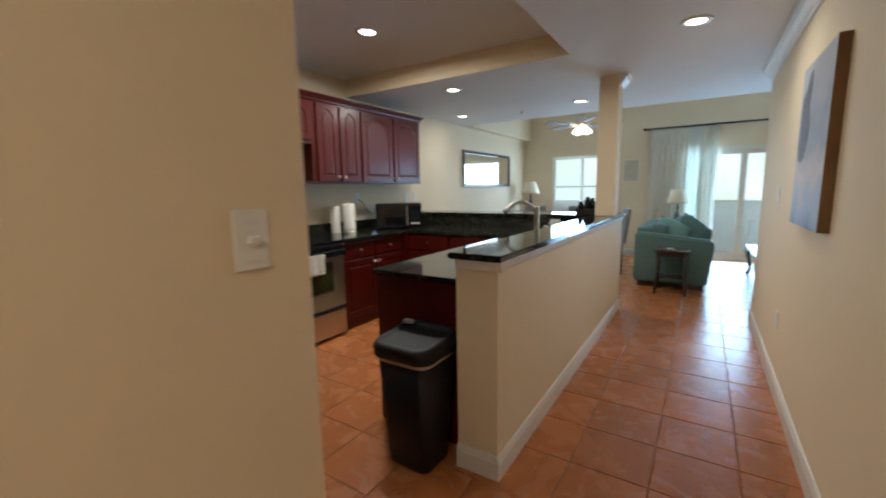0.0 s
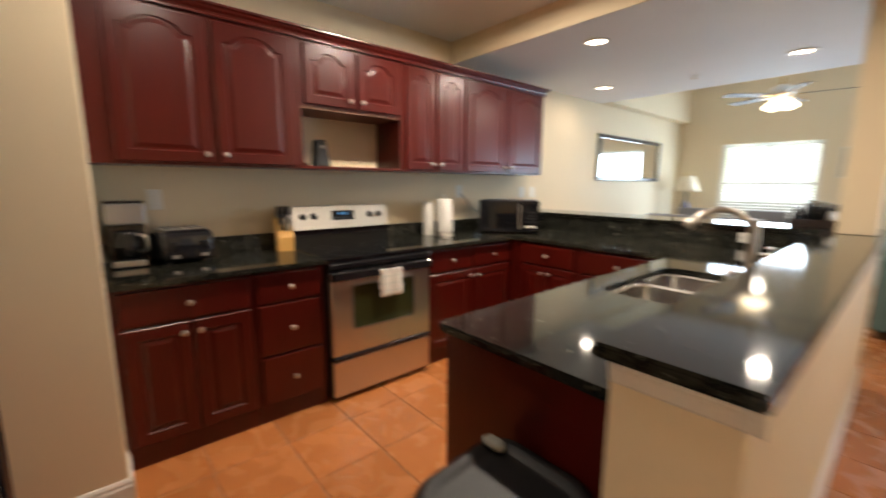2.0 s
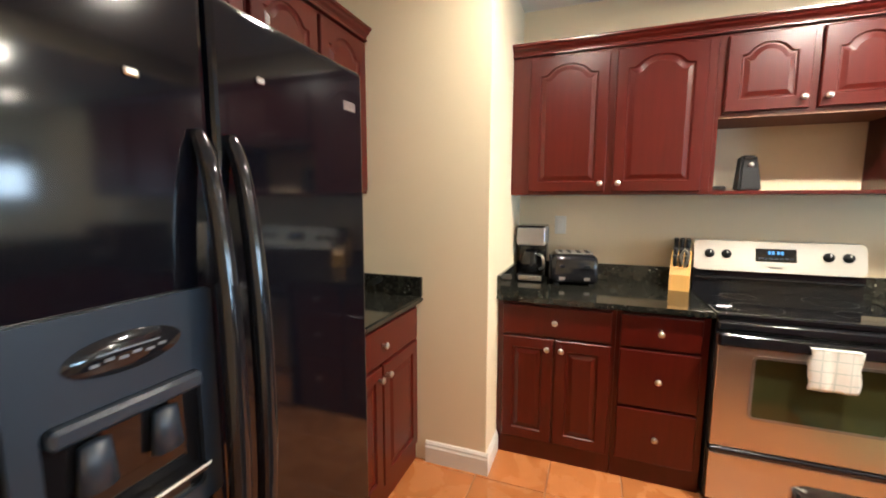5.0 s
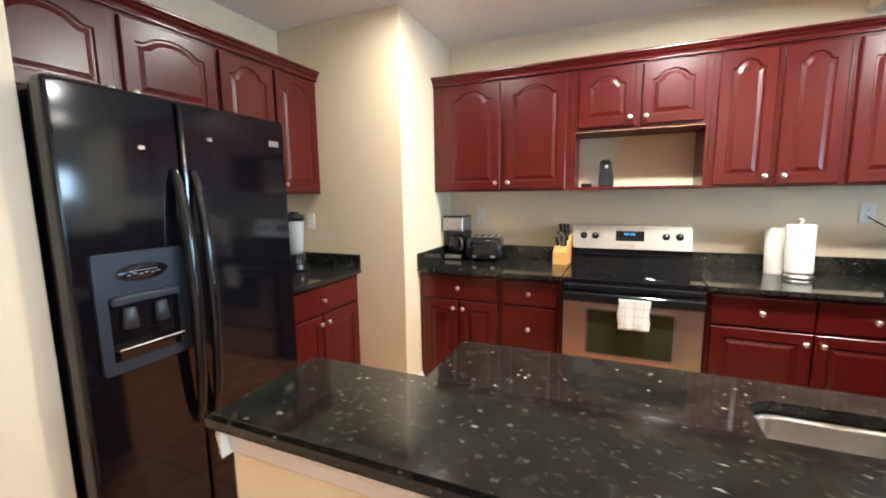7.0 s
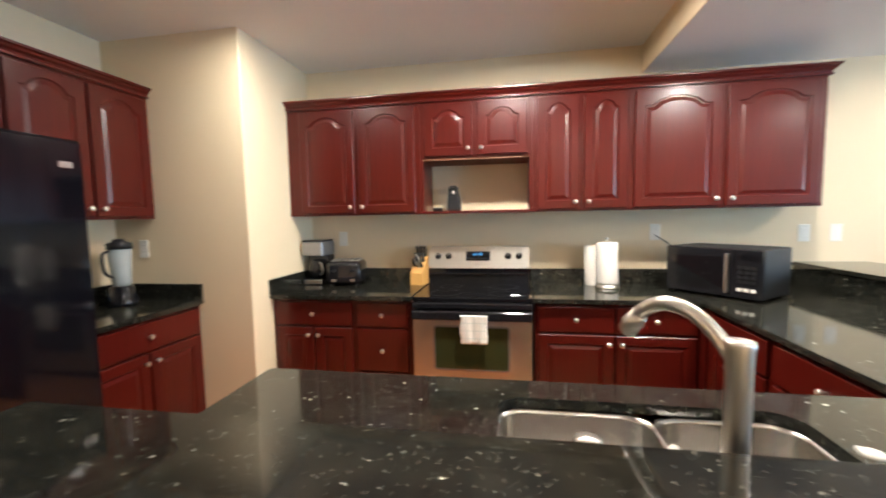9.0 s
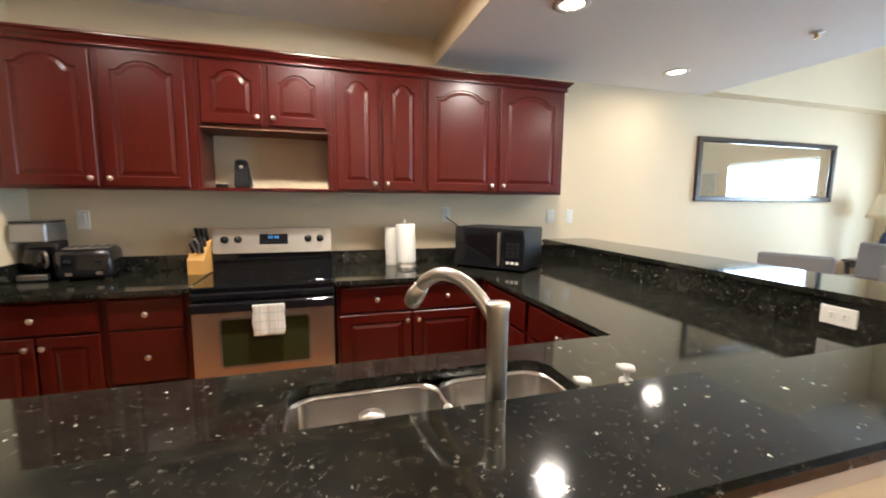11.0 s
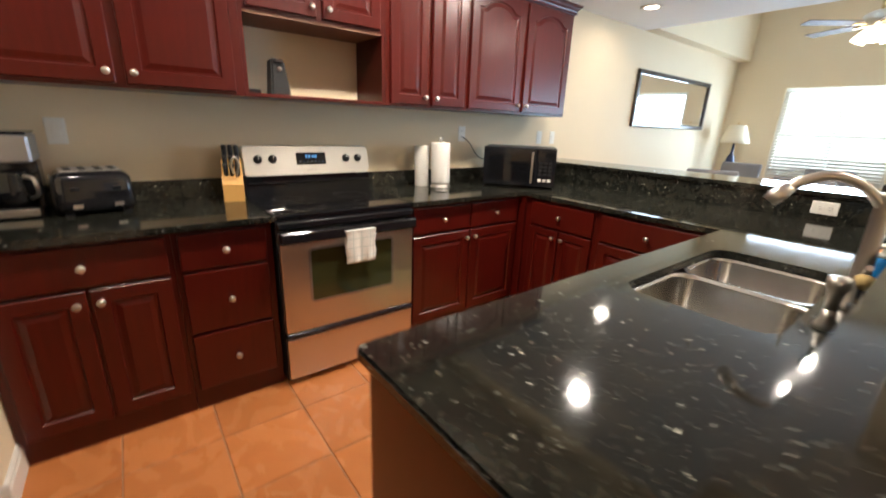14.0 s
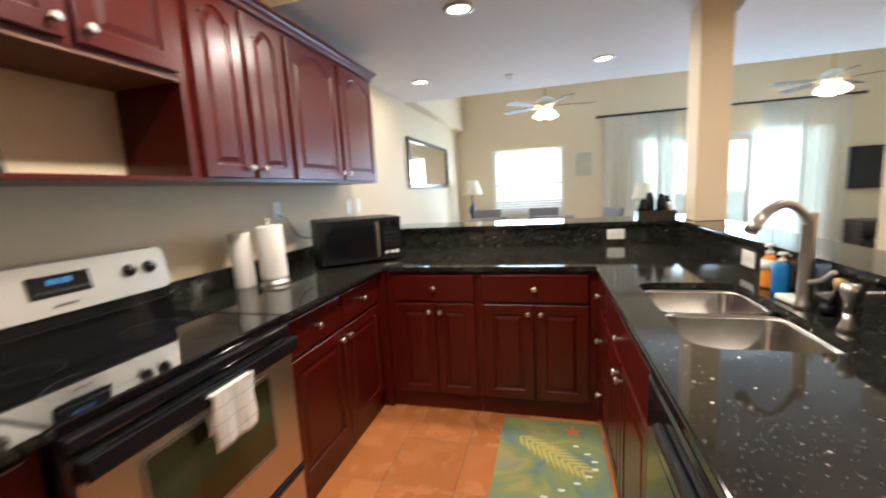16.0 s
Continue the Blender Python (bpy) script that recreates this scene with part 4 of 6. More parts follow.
opener = thing("can_opener", Matrix.Translation((0.145, 0.212, UB + 0.018)), "black electric can opener standing in the open shelf", "can opener")
ob_bm = bmesh.new()
lo_r = [ob_bm.verts.new((x, y, 0)) for x, y in ((-0.055, -0.05), (0.055, -0.05), (0.055, 0.055), (-0.055, 0.055))]
hi_r = [ob_bm.verts.new((x, y, 0.185)) for x, y in ((-0.035, -0.04), (0.035, -0.04), (0.035, 0.03), (-0.035, 0.03))]
for k in range(4):
    ob_bm.faces.new((lo_r[k], lo_r[(k + 1) % 4], hi_r[(k + 1) % 4], hi_r[k]))
ob_bm.faces.new(lo_r[::-1]), ob_bm.faces.new(hi_r)
bmesh.ops.bevel(ob_bm, geom=list(ob_bm.edges), offset=0.01, segments=2, affect="EDGES")
part("body", ob_bm, M_PLASTIC, opener)
part("lever", fresh((0.03, 0.055, -0.03, 0.02, 0.165, 0.178), bevel=0.003), M_BLACK, opener)
part("cutter", lathe([(0.0001, 0), (0.012, 0), (0.012, 0.01), (0.0001, 0.01)], 14, Matrix.Translation((0.045, 0, 0.135)) @ Matrix.Rotation(math.pi / 2, 4, "Y")), M_NICKEL, opener)
tagged(part("shelf_gadget", fresh((-0.03, 0.03, -0.035, 0.035, 0, 0.028), bevel=0.006), M_PLASTIC, None, "small flat black gadget lying on the open shelf", Matrix.Translation((0.13, 0.085, UB + 0.018))), category="gadget")


def wave_cloth(w, h, depth, folds, seed, thick=0.004, taper=0.0):
    """Hanging cloth: x across, z from 0 down to -h."""
    rng = random.Random(seed)
    ph1, ph2 = rng.random() * 6, rng.random() * 6
    bm = bmesh.new()
    nx, nz = max(12, folds * 8), 14
    grid = []
    for side in (0, 1):
        rows = []
        for j in range(nz + 1):
            v = j / nz
            row = []
            for i in range(nx + 1):
                u = i / nx
                y = depth * (0.35 + 0.65 * v) * (math.sin(u * folds * 2 * math.pi + ph1 + 0.5 * math.sin(v * 3 + ph2)) + 0.35 * math.sin(u * folds * 4.6 * math.pi + ph2 + v))
                x = (u - 0.5) * w * (1 + taper * v) + 0.004 * math.sin(9 * v + 20 * u)
                row.append(bm.verts.new((x, y + (thick if side else 0), -h * v)))
            rows.append(row)
        grid.append(rows)
    for rows in grid:
        for a, b in zip(rows, rows[1:]):
            for i in range(nx):
                f = bm.faces.new((a[i], a[i + 1], b[i + 1], b[i]))
                f.smooth = True
    a, b = grid
    loop = lambda g: g[0] + [r[-1] for r in g[1:]] + g[-1][-2::-1] + [r[0] for r in g[-2:0:-1]]
    la, lb = loop(a), loop(b)
    for k in range(len(la)):
        bm.faces.new((la[k], la[(k + 1) % len(la)], lb[(k + 1) % len(lb)], lb[k]))
    return bm


def checked():
    m = mat("checked_cotton", (0.78, 0.76, 0.70), 0.95, var=0.03, bump=0.4, bump_scale=260)
    nt = m.node_tree
    tc = nt.nodes.new("ShaderNodeTexCoord")
    sep = nt.nodes.new("ShaderNodeSeparateXYZ")
    nt.links.new(tc.outputs["Object"], sep.inputs[0])
    outs = []
    for ax in ("X", "Z"):
        mul = nt.nodes.new("ShaderNodeMath")
        mul.operation = "MULTIPLY"
        mul.inputs[1].default_value = 21.0
        fr_ = nt.nodes.new("ShaderNodeMath")
        fr_.operation = "FRACT"
        lt = nt.nodes.new("ShaderNodeMath")
        lt.operation = "LESS_THAN"
        lt.inputs[1].default_value = 0.11
        nt.links.new(sep.outputs[ax], mul.inputs[0])
        nt.links.new(mul.outputs[0], fr_.inputs[0])
        nt.links.new(fr_.outputs[0], lt.inputs[0])
        outs.append(lt)
    mx0 = nt.nodes.new("ShaderNodeMath")
    mx0.operation = "MAXIMUM"
    nt.links.new(outs[0].outputs[0], mx0.inputs[0])
    nt.links.new(outs[1].outputs[0], mx0.inputs[1])
    mix = nt.nodes.new("ShaderNodeMix")
    mix.data_type = "RGBA"
    mix.inputs[6].default_value, mix.inputs[7].default_value = (0.78, 0.76, 0.70, 1), (0.58, 0.62, 0.57, 1)
    nt.links.new(mx0.outputs[0], mix.inputs[0])
    nt.links.new(mix.outputs[2], bsdf(m).inputs["Base Color"])
    return m


M_CHECK = checked()
towel = thing("dish_towel", Matrix.Translation((0.731, 0.40, 0.818)) @ Matrix.Rotation(math.pi / 2, 4, "Z"), "white checked dish towel folded over the oven door handle", "towel")
part("front_fold", wave_cloth(0.165, 0.175, 0.004, 2, 4, 0.006), M_CHECK, towel)
part("back_fold", wave_cloth(0.155, 0.13, 0.002, 2, 7, 0.004), M_CHECK, towel, m=Matrix.Translation((0.002, 0.031, 0)))
part("top_fold", fresh((-0.082, 0.082, -0.002, 0.034, -0.006, 0.001), bevel=0.003, seg=2), M_CHECK, towel)

blender_ = thing("blender_jug", Matrix.Translation((1.03, -1.76, CT1)), "kitchen blender with clear jug and black lid on the small counter", "blender")
part("motor_base", lathe([(0.0001, 0), (0.085, 0), (0.085, 0.02), (0.06, 0.11), (0.055, 0.12), (0.0001, 0.12)], 20), M_BLACK, blender_)
part("jug", lathe([(0.045, 0.12), (0.05, 0.14), (0.062, 0.35), (0.058, 0.35), (0.044, 0.145), (0.0001, 0.14)], 20), mat("milky_jug", (0.30, 0.33, 0.33), 0.08, var=0.05), blender_, "pale translucent jug")
part("lid", lathe([(0.0001, 0.35), (0.066, 0.35), (0.068, 0.385), (0.035, 0.395), (0.03, 0.41), (0.0001, 0.412)], 20), M_PLASTIC, blender_)
part("jug_handle", tube(curved([(0.065, 0, 0.34), (0.11, 0, 0.32), (0.105, 0, 0.22), (0.058, 0, 0.18)], 4), 0.009, 8), M_PLASTIC, blender_)

# ---- sink clutter ----
M_ORANGE = mat("orange_soap", (0.75, 0.25, 0.03), 0.25, var=0.05)
M_CYAN = mat("blue_soap", (0.01, 0.16, 0.42), 0.2, var=0.05)


def pump_bottle(x, y, h, r, body, label, cap=M_WHITE, two_tone=False):
    b = thing("soap_bottle", Matrix.Translation((x, y, CT1)), label, "soap bottle")
    part("bottle", lathe([(0.0001, 0), (r, 0.002), (r * 1.02, 0.01), (r, h * 0.66), (r * 0.5, h * 0.76), (0.0001, h * 0.76)], 20), body, b)
    if two_tone:
        part("label_band", lathe([(r * 1.0, h * 0.42), (r * 1.05, h * 0.42), (r * 1.05, h * 0.66), (r * 1.0, h * 0.66)], 20), M_WHITE, b, "white upper band")
    part("pump", lathe([(0.0001, h * 0.76), (0.013, h * 0.76), (0.013, h * 0.84), (0.005, h * 0.86), (0.005, h * 0.95), (0.016, h * 0.96), (0.014, h), (0.0001, h)], 14), cap, b)
    part("nozzle", tube([(0, 0, h * 0.98), (-0.018, -0.008, h * 0.965)], 0.005, 8), cap, b)
    return b


pump_bottle(2.478, 1.255, 0.172, 0.026, M_ORANGE, "orange hand soap bottle with a white pump by the sink", two_tone=True)
pump_bottle(2.474, 1.160, 0.155, 0.028, M_CYAN, "deep blue dish soap bottle with a white cap by the sink")
sp = thing("side_sprayer", Matrix.Translation((2.448, 0.765, CT1)), "satin nickel side sprayer standing behind the sink", "sprayer")
part("holder", lathe([(0.0001, 0), (0.024, 0), (0.022, 0.012), (0.014, 0.03), (0.013, 0.05), (0.0001, 0.05)], 16), M_NICKEL, sp)
part("head", lathe([(0.0001, 0.05), (0.013, 0.05), (0.015, 0.09), (0.022, 0.105), (0.022, 0.13), (0.0001, 0.134)], 16), M_NICKEL, sp)
br = thing("dish_brush", Matrix.Translation((2.478, 0.885, CT1 + 0.02)) @ Matrix.Diagonal((0.8, 0.8, 0.8, 1)), "dish brush with a pale bristle head by the faucet", "brush")
part("handle", tube([(0.0, 0.03, 0.0), (0.0, -0.02, 0.09)], [0.008, 0.009], 8), M_PLASTIC, br)
part("bristles", lathe([(0.0001, 0), (0.012, 0), (0.024, 0.035), (0.0001, 0.04)], 14, Matrix.Translation((0, -0.02, 0.09)) @ Matrix.Rotation(radians(25), 4, "X")), mat("bristle", (0.60, 0.42, 0.16), 0.9, var=0.2, bump=0.8, bump_scale=400), br)
part("cup", lathe([(0.0001, -0.02), (0.022, -0.02), (0.024, 0.02), (0.0001, 0.021)], 16, Matrix.Translation((0, 0.028, 0))), M_PLASTIC, br)
tagged(part("sponge", fresh((-0.03, 0.03, -0.05, 0.05, 0, 0.022), bevel=0.005), M_WHITE, None, "white sponge lying beside the faucet", Matrix.Translation((2.46, 1.05, CT1)) @ Matrix.Rotation(radians(8), 4, "Z")), category="sponge")

caddy = thing("bottle_caddy", Matrix.Translation((2.42, 2.79, BAR)), "dark wire caddy holding condiment bottles and shakers on the bar", "caddy")
part("tray", fresh((-0.13, 0.13, -0.08, 0.08, 0.0, 0.012), (-0.13, -0.122, -0.08, 0.08, 0.012, 0.055), (0.122, 0.13, -0.08, 0.08, 0.012, 0.055), (-0.122, 0.122, -0.08, -0.072, 0.012, 0.055), (-0.122, 0.122, 0.072, 0.08, 0.012, 0.055), bevel=0.002), M_DARKWOOD, caddy)
for k, (bx, by, h, r, mm) in enumerate([(-0.09, -0.035, 0.14, 0.030, M_GLASSBLACK), (-0.03, 0.03, 0.185, 0.036, M_PLASTIC), (0.035, -0.03, 0.175, 0.032, M_GLASSBLACK), (0.085, 0.035, 0.16, 0.034, M_PLASTIC), (0.09, -0.04, 0.13, 0.022, M_NICKEL), (-0.09, 0.04, 0.12, 0.022, M_PLASTIC)]):
    jb = part("jar", lathe([(0.0001, 0.012), (r, 0.014), (r, h * 0.62), (r * 0.85, h * 0.78), (r * 0.6, h * 0.9), (0.0001, h * 0.9)], 16, Matrix.Translation((bx, by, 0))), mm, caddy)
    part("lid", lathe([(0.0001, h * 0.9), (r * 0.6, h * 0.9), (r * 0.6, h), (0.0001, h)], 14, Matrix.Translation((bx, by, 0))), M_BLACK, jb)

# ---- bin and rug ----
bin_ = thing("trash_can", Matrix.Translation((2.33, -0.355, 0)), "tall black plastic trash can with swing lid against the end panel", "trash can")


def loft(sections, mat_=None):
    bm = bmesh.new()
    rings = [[bm.verts.new((x, y, z)) for x, y in rounded(-w / 2 + ox, w / 2 + ox, -d / 2 + oy, d / 2 + oy, r)] for z, w, d, r, ox, oy in sections]
    for a, b in zip(rings, rings[1:]):
        for k in range(len(a)):
            f = bm.faces.new((a[k], a[(k + 1) % len(a)], b[(k + 1) % len(a)], b[k]))
            f.smooth = True
    bm.faces.new(rings[0][::-1])
    bm.faces.new(rings[-1])
    return bm


part("tub", loft([(0.0, 0.235, 0.20, 0.04, 0, 0), (0.01, 0.25, 0.215, 0.045, 0, 0), (0.56, 0.305, 0.29, 0.06, 0, 0)]), M_PLASTIC, bin_)
part("bag_rim", loft([(0.545, 0.300, 0.285, 0.06, 0, 0), (0.56, 0.312, 0.297, 0.06, 0, -0.002), (0.60, 0.315, 0.30, 0.06, 0, -0.002), (0.601, 0.29, 0.28, 0.06, 0, 0)]), mat("bin_bag", (0.50, 0.42, 0.40), 0.35, var=0.1, bump=0.6, bump_scale=60), bin_, "pale plastic bag edge under the lid")
lid_bm = loft([(0.572, 0.332, 0.322, 0.07, 0, 0), (0.580, 0.345, 0.335, 0.075, 0, 0), (0.635, 0.345, 0.335, 0.075, 0, 0), (0.652, 0.325, 0.315, 0.07, 0, 0), (0.655, 0.28, 0.27, 0.06, 0, 0), (0.642, 0.25, 0.24, 0.05, 0, 0)])
for v in lid_bm.verts:
    if v.co.z > 0.62:
        v.co.z += 0.018 * max(0, (v.co.y + 0.02) / 0.17) ** 1.4 * (1 - 0.55 * (v.co.x / 0.17) ** 2) - 0.018 * max(0, -(v.co.y + 0.02) / 0.17)
part("lid", lid_bm, M_PLASTIC, bin_, "dished black plastic lid")
part("latch", loft([(0.664, 0.070, 0.042, 0.020, -0.125, 0.105), (0.676, 0.066, 0.038, 0.018, -0.125, 0.105), (0.682, 0.050, 0.026, 0.012, -0.125, 0.105)]), mat("latch_grey", (0.30, 0.31, 0.28), 0.4), bin_, "small grey latch tab")


def rug_mat():
    m = mat("tropical_print", (0.3, 0.35, 0.18), 0.95, var=0.1, bump=0.5, bump_scale=300)
    nt = m.node_tree
    tc = nt.nodes.new("ShaderNodeTexCoord")
    n = nt.nodes.new("ShaderNodeTexNoise")
    n.inputs["Scale"].default_value, n.inputs["Detail"].default_value, n.inputs["Distortion"].default_value = 3.2, 2, 1.2
    cr = nt.nodes.new("ShaderNodeValToRGB")
    el = cr.color_ramp.elements
    stops = [(0.0, (0.10, 0.15, 0.20)), (0.34, (0.13, 0.19, 0.20)), (0.42, (0.17, 0.24, 0.15)), (0.50, (0.24, 0.26, 0.09)), (0.57, (0.34, 0.29, 0.11)), (0.64, (0.24, 0.26, 0.16)), (0.72, (0.40, 0.17, 0.08))]
    el[0].position, el[0].color = stops[0][0], (*stops[0][1], 1)
    el[1].position, el[1].color = stops[1][0], (*stops[1][1], 1)
    for p_, c_ in stops[2:]:
        e_ = el.new(p_)
        e_.color = (*c_, 1)
    nt.links.new(tc.outputs["Object"], n.inputs["Vector"])
    nt.links.new(n.outputs["Fac"], cr.inputs[0])
    nt.links.new(cr.outputs[0], bsdf(m).inputs["Base Color"])
    return m


rug = thing("rug", Matrix.Translation((1.645, 1.235, 0.0)), "tropical leaf print kitchen mat in green, blue and orange", "rug")
part("mat", loft([(0.0, 0.53, 0.92, 0.012, 0, 0), (0.006, 0.53, 0.92, 0.012, 0, 0), (0.009, 0.522, 0.912, 0.01, 0, 0)]), rug_mat(), rug)
M_FROND = mat("printed_frond", (0.50, 0.42, 0.12), 0.95, var=0.1)
frond = bmesh.new()
for k in range(11):
    t = k / 10
    px_, py_ = -0.16 + 0.30 * t, 0.28 - 0.22 * t
    for s_ in (-1, 1):
        a_ = math.atan2(-0.22, 0.30) + s_ * radians(38)
        L_ = 0.13 * (1 - 0.6 * abs(t - 0.4))
        d_ = Vector((math.cos(a_), math.sin(a_)))
        nrm = Vector((-d_.y, d_.x)) * 0.006
        p0, p1 = Vector((px_, py_)), Vector((px_, py_)) + d_ * L_
        if abs(p1.x) > 0.24 or abs(p1.y) > 0.44:
            continue
        q = [p0 - nrm, p0 + d_ * L_ * 0.5 - nrm * 1.5, p1, p0 + d_ * L_ * 0.5 + nrm * 1.5, p0 + nrm]
        frond.faces.new([frond.verts.new((v.x, v.y, 0.0096)) for v in q])
part("frond_print", frond, M_FROND, rug, "yellow palm frond print")
M_FLOWER = mat("printed_orange", (0.60, 0.17, 0.05), 0.95)
for cx_, cy_, r_ in ((0.12, 0.37, 0.06), (-0.14, -0.28, 0.05)):
    starf = bmesh.new()
    starf.faces.new([starf.verts.new((cx_ + (r_ if k % 2 == 0 else r_ * 0.42) * math.cos(k * math.pi / 5 + 0.3), cy_ + (r_ if k % 2 == 0 else r_ * 0.42) * math.sin(k * math.pi / 5 + 0.3), 0.0096)) for k in range(10)])
    part("flower_print", starf, M_FLOWER, rug, "orange flower print")
for k in range(12):
    cx_, cy_ = 0.02 + 0.19 * math.sin(k * 0.4 + 0.6), 0.24 - 0.055 * k
    part("dot_print", fresh((cx_ - 0.014, cx_ + 0.014, cy_ - 0.006, cy_ + 0.006, 0.0092, 0.0098)), M_WHITE, rug, "white printed dash")


# ---- wall plates ----
def plate(m, label, kind="outlet", w=0.072, h=0.117, horizontal=False):
    """Faces local -y, centred on the origin."""
    ob = thing("wall_" + kind, m @ (Matrix.Rotation(math.pi / 2, 4, "Y") if horizontal else Matrix.Identity(4)), label, kind)
    part("cover_plate", fresh((-w / 2, w / 2, -0.006, 0.0, -h / 2, h / 2), bevel=0.003), M_WHITE, ob)
    if kind == "outlet":
        for z in (-0.02, 0.02):
            s_ = part("socket", fresh((-0.015, 0.015, -0.0075, -0.005, z - 0.013, z + 0.013), bevel=0.002), M_WHITE, ob)
            part("slots", fresh((-0.007, -0.005, -0.0079, -0.0072, z - 0.004, z + 0.006), (0.005, 0.007, -0.0079, -0.0072, z - 0.004, z + 0.006)), M_PLASTIC, s_)
    else:
        part("rocker", fresh((-0.016, 0.016, -0.009, -0.005, -0.033, 0.033), bevel=0.002), M_WHITE, ob)
    return ob


ONX = lambda y, z: Matrix.Translation((0.0, y, z)) @ Matrix.Rotation(math.pi / 2, 4, "Z")
plate(ONX(-0.739, 1.258), "white light switch plate above the toaster", "switch")
plate(ONX(1.652, 1.285), "white outlet with the microwave cord plugged in", "outlet")
plate(ONX(2.60, 1.268), "white light switch plate at the wall cabinet's end", "switch")
plate(ONX(2.79, 1.268), "white light switch plate near the bar", "switch")
plate(Matrix.Translation((2.115, 2.546, 0.982)), "horizontal white outlet in the granite upstand", "outlet", horizontal=True)
plate(Matrix.Translation((2.511, 1.50, 0.985)) @ Matrix.Rotation(-math.pi / 2, 4, "Z"), "horizontal white outlet in the peninsula upstand", "outlet", horizontal=True)
plate(Matrix.Translation((3.95, 2.0, 1.28)) @ Matrix.Rotation(-math.pi / 2, 4, "Z"), "white switch plate near the hallway wall's end", "switch")
plate(Matrix.Translation((3.95, 1.52, 0.46)) @ Matrix.Rotation(-math.pi / 2, 4, "Z"), "white outlet low on the hallway wall", "outlet")
plate(Matrix.Translation((0.838, -1.78, 1.25)) @ Matrix.Rotation(math.pi / 2, 4, "Z"), "white outlet above the small counter", "outlet")
dm = thing("dimmer_switch", Matrix.Translation((2.76, -1.437, 1.268)) @ Matrix.Rotation(math.pi / 2, 4, "Z"), "wide white dimmer switch plate on the end wall", "switch")
part("cover_plate", fresh((-0.036, 0.036, -0.006, 0, -0.058, 0.058), bevel=0.003), M_WHITE, dm)
for z_ in (0.034, -0.042):
    part("label_strip", fresh((-0.014, 0.014, -0.0075, -0.005, z_ - 0.004, z_ + 0.004)), M_TRIM, dm)
part("slider", fresh((-0.011, 0.011, -0.016, -0.005, -0.008, 0.008), bevel=0.003), M_WHITE, dm)
cord = part("power_cord", tube(curved([(0.012, 1.655, 1.262), (0.035, 1.68, 1.24), (0.02, 1.74, 1.20), (0.03, 1.80, 1.12), (0.06, 1.86, 1.09), (0.10, 1.93, 1.10)], 5), 0.004, 8), M_PLASTIC, None, "black power cord running from outlet to microwave")
tagged(cord, category="cord")
sd = thing("fire_sprinkler", Matrix.Translation((1.31, 3.54, LOW)), "small sprinkler head on the dropped ceiling", "sprinkler")
part("escutcheon", lathe([(0.0001, 0), (0.035, 0), (0.03, -0.008), (0.0001, -0.009)], 18), M_TRIM, sd)
part("nozzle", lathe([(0.0001, -0.008), (0.008, -0.008), (0.008, -0.03), (0.018, -0.032), (0.018, -0.035), (0.0001, -0.035)], 14), M_BRASS, sd)


# ---- pictures and mirror ----
def art_mat():
    m = mat("seascape_print", (0.3, 0.35, 0.4), 0.6, var=0.0)
    nt = m.node_tree
    tc = nt.nodes.new("ShaderNodeTexCoord")
    sep = nt.nodes.new("ShaderNodeSeparateXYZ")
    n = nt.nodes.new("ShaderNodeTexNoise")
    n.inputs["Scale"].default_value, n.inputs["Detail"].default_value = 5, 6
    add = nt.nodes.new("ShaderNodeMath")
    add.operation = "MULTIPLY_ADD"
    add.inputs[1].default_value = 0.6
    cr = nt.nodes.new("ShaderNodeValToRGB")
    el = cr.color_ramp.elements
    el[0].position, el[0].color = 0.0, (0.10, 0.11, 0.14, 1)
    el[1].position, el[1].color = 1.0, (0.42, 0.44, 0.50, 1)
    for p_, c_ in ((0.22, (0.16, 0.24, 0.40)), (0.42, (0.34, 0.42, 0.58)), (0.6, (0.56, 0.48, 0.46)), (0.8, (0.30, 0.33, 0.42))):
        e_ = el.new(p_)
        e_.color = (*c_, 1)
    mr = nt.nodes.new("ShaderNodeMapRange")
    mr.inputs["From Min"].default_value, mr.inputs["From Max"].default_value = -0.45, 0.55
    nt.links.new(tc.outputs["Object"], sep.inputs[0])
    nt.links.new(tc.outputs["Object"], n.inputs["Vector"])
    nt.links.new(n.outputs["Fac"], add.inputs[0])
    nt.links.new(sep.outputs["Z"], add.inputs[2])
    nt.links.new(add.outputs[0], mr.inputs["Value"])
    nt.links.new(mr.outputs[0], cr.inputs[0])
    nt.links.new(cr.outputs[0], bsdf(m).inputs["Base Color"])
    return m


art = thing("canvas_picture", Matrix.Translation((3.95, 0.83, 1.555)) @ Matrix.Rotation(-math.pi / 2, 4, "Z"), "large unframed seascape canvas hanging on the hallway wall", "picture")
part("canvas", fresh((-0.335, 0.335, -0.042, 0.0, -0.415, 0.415), bevel=0.003), art_mat(), art)
rock = [(-0.27, 0.26), (-0.21, 0.29), (-0.15, 0.36), (-0.10, 0.37), (-0.08, 0.30), (-0.10, 0.20), (-0.06, 0.10), (-0.07, 0.02), (-0.12, -0.06), (-0.20, -0.09), (-0.28, -0.07), (-0.31, 0.0), (-0.28, 0.10), (-0.30, 0.18)]
part("rock_print", plaque(rock, -0.0432, -0.0422), mat("slate_print", (0.13, 0.14, 0.19), 0.65, var=0.45, scale=9), art, "dark slate-blue rock shape in the print")
part("wrapped_edge", fresh((0.3355, 0.340, -0.0425, 0.0, -0.415, 0.415)), wood("wrapped_canvas_edge", (0.02, 0.012, 0.008), (0.42, 0.22, 0.08), 0.6, 0.0, 2.0), art, "brown and gold wrapped canvas edge")
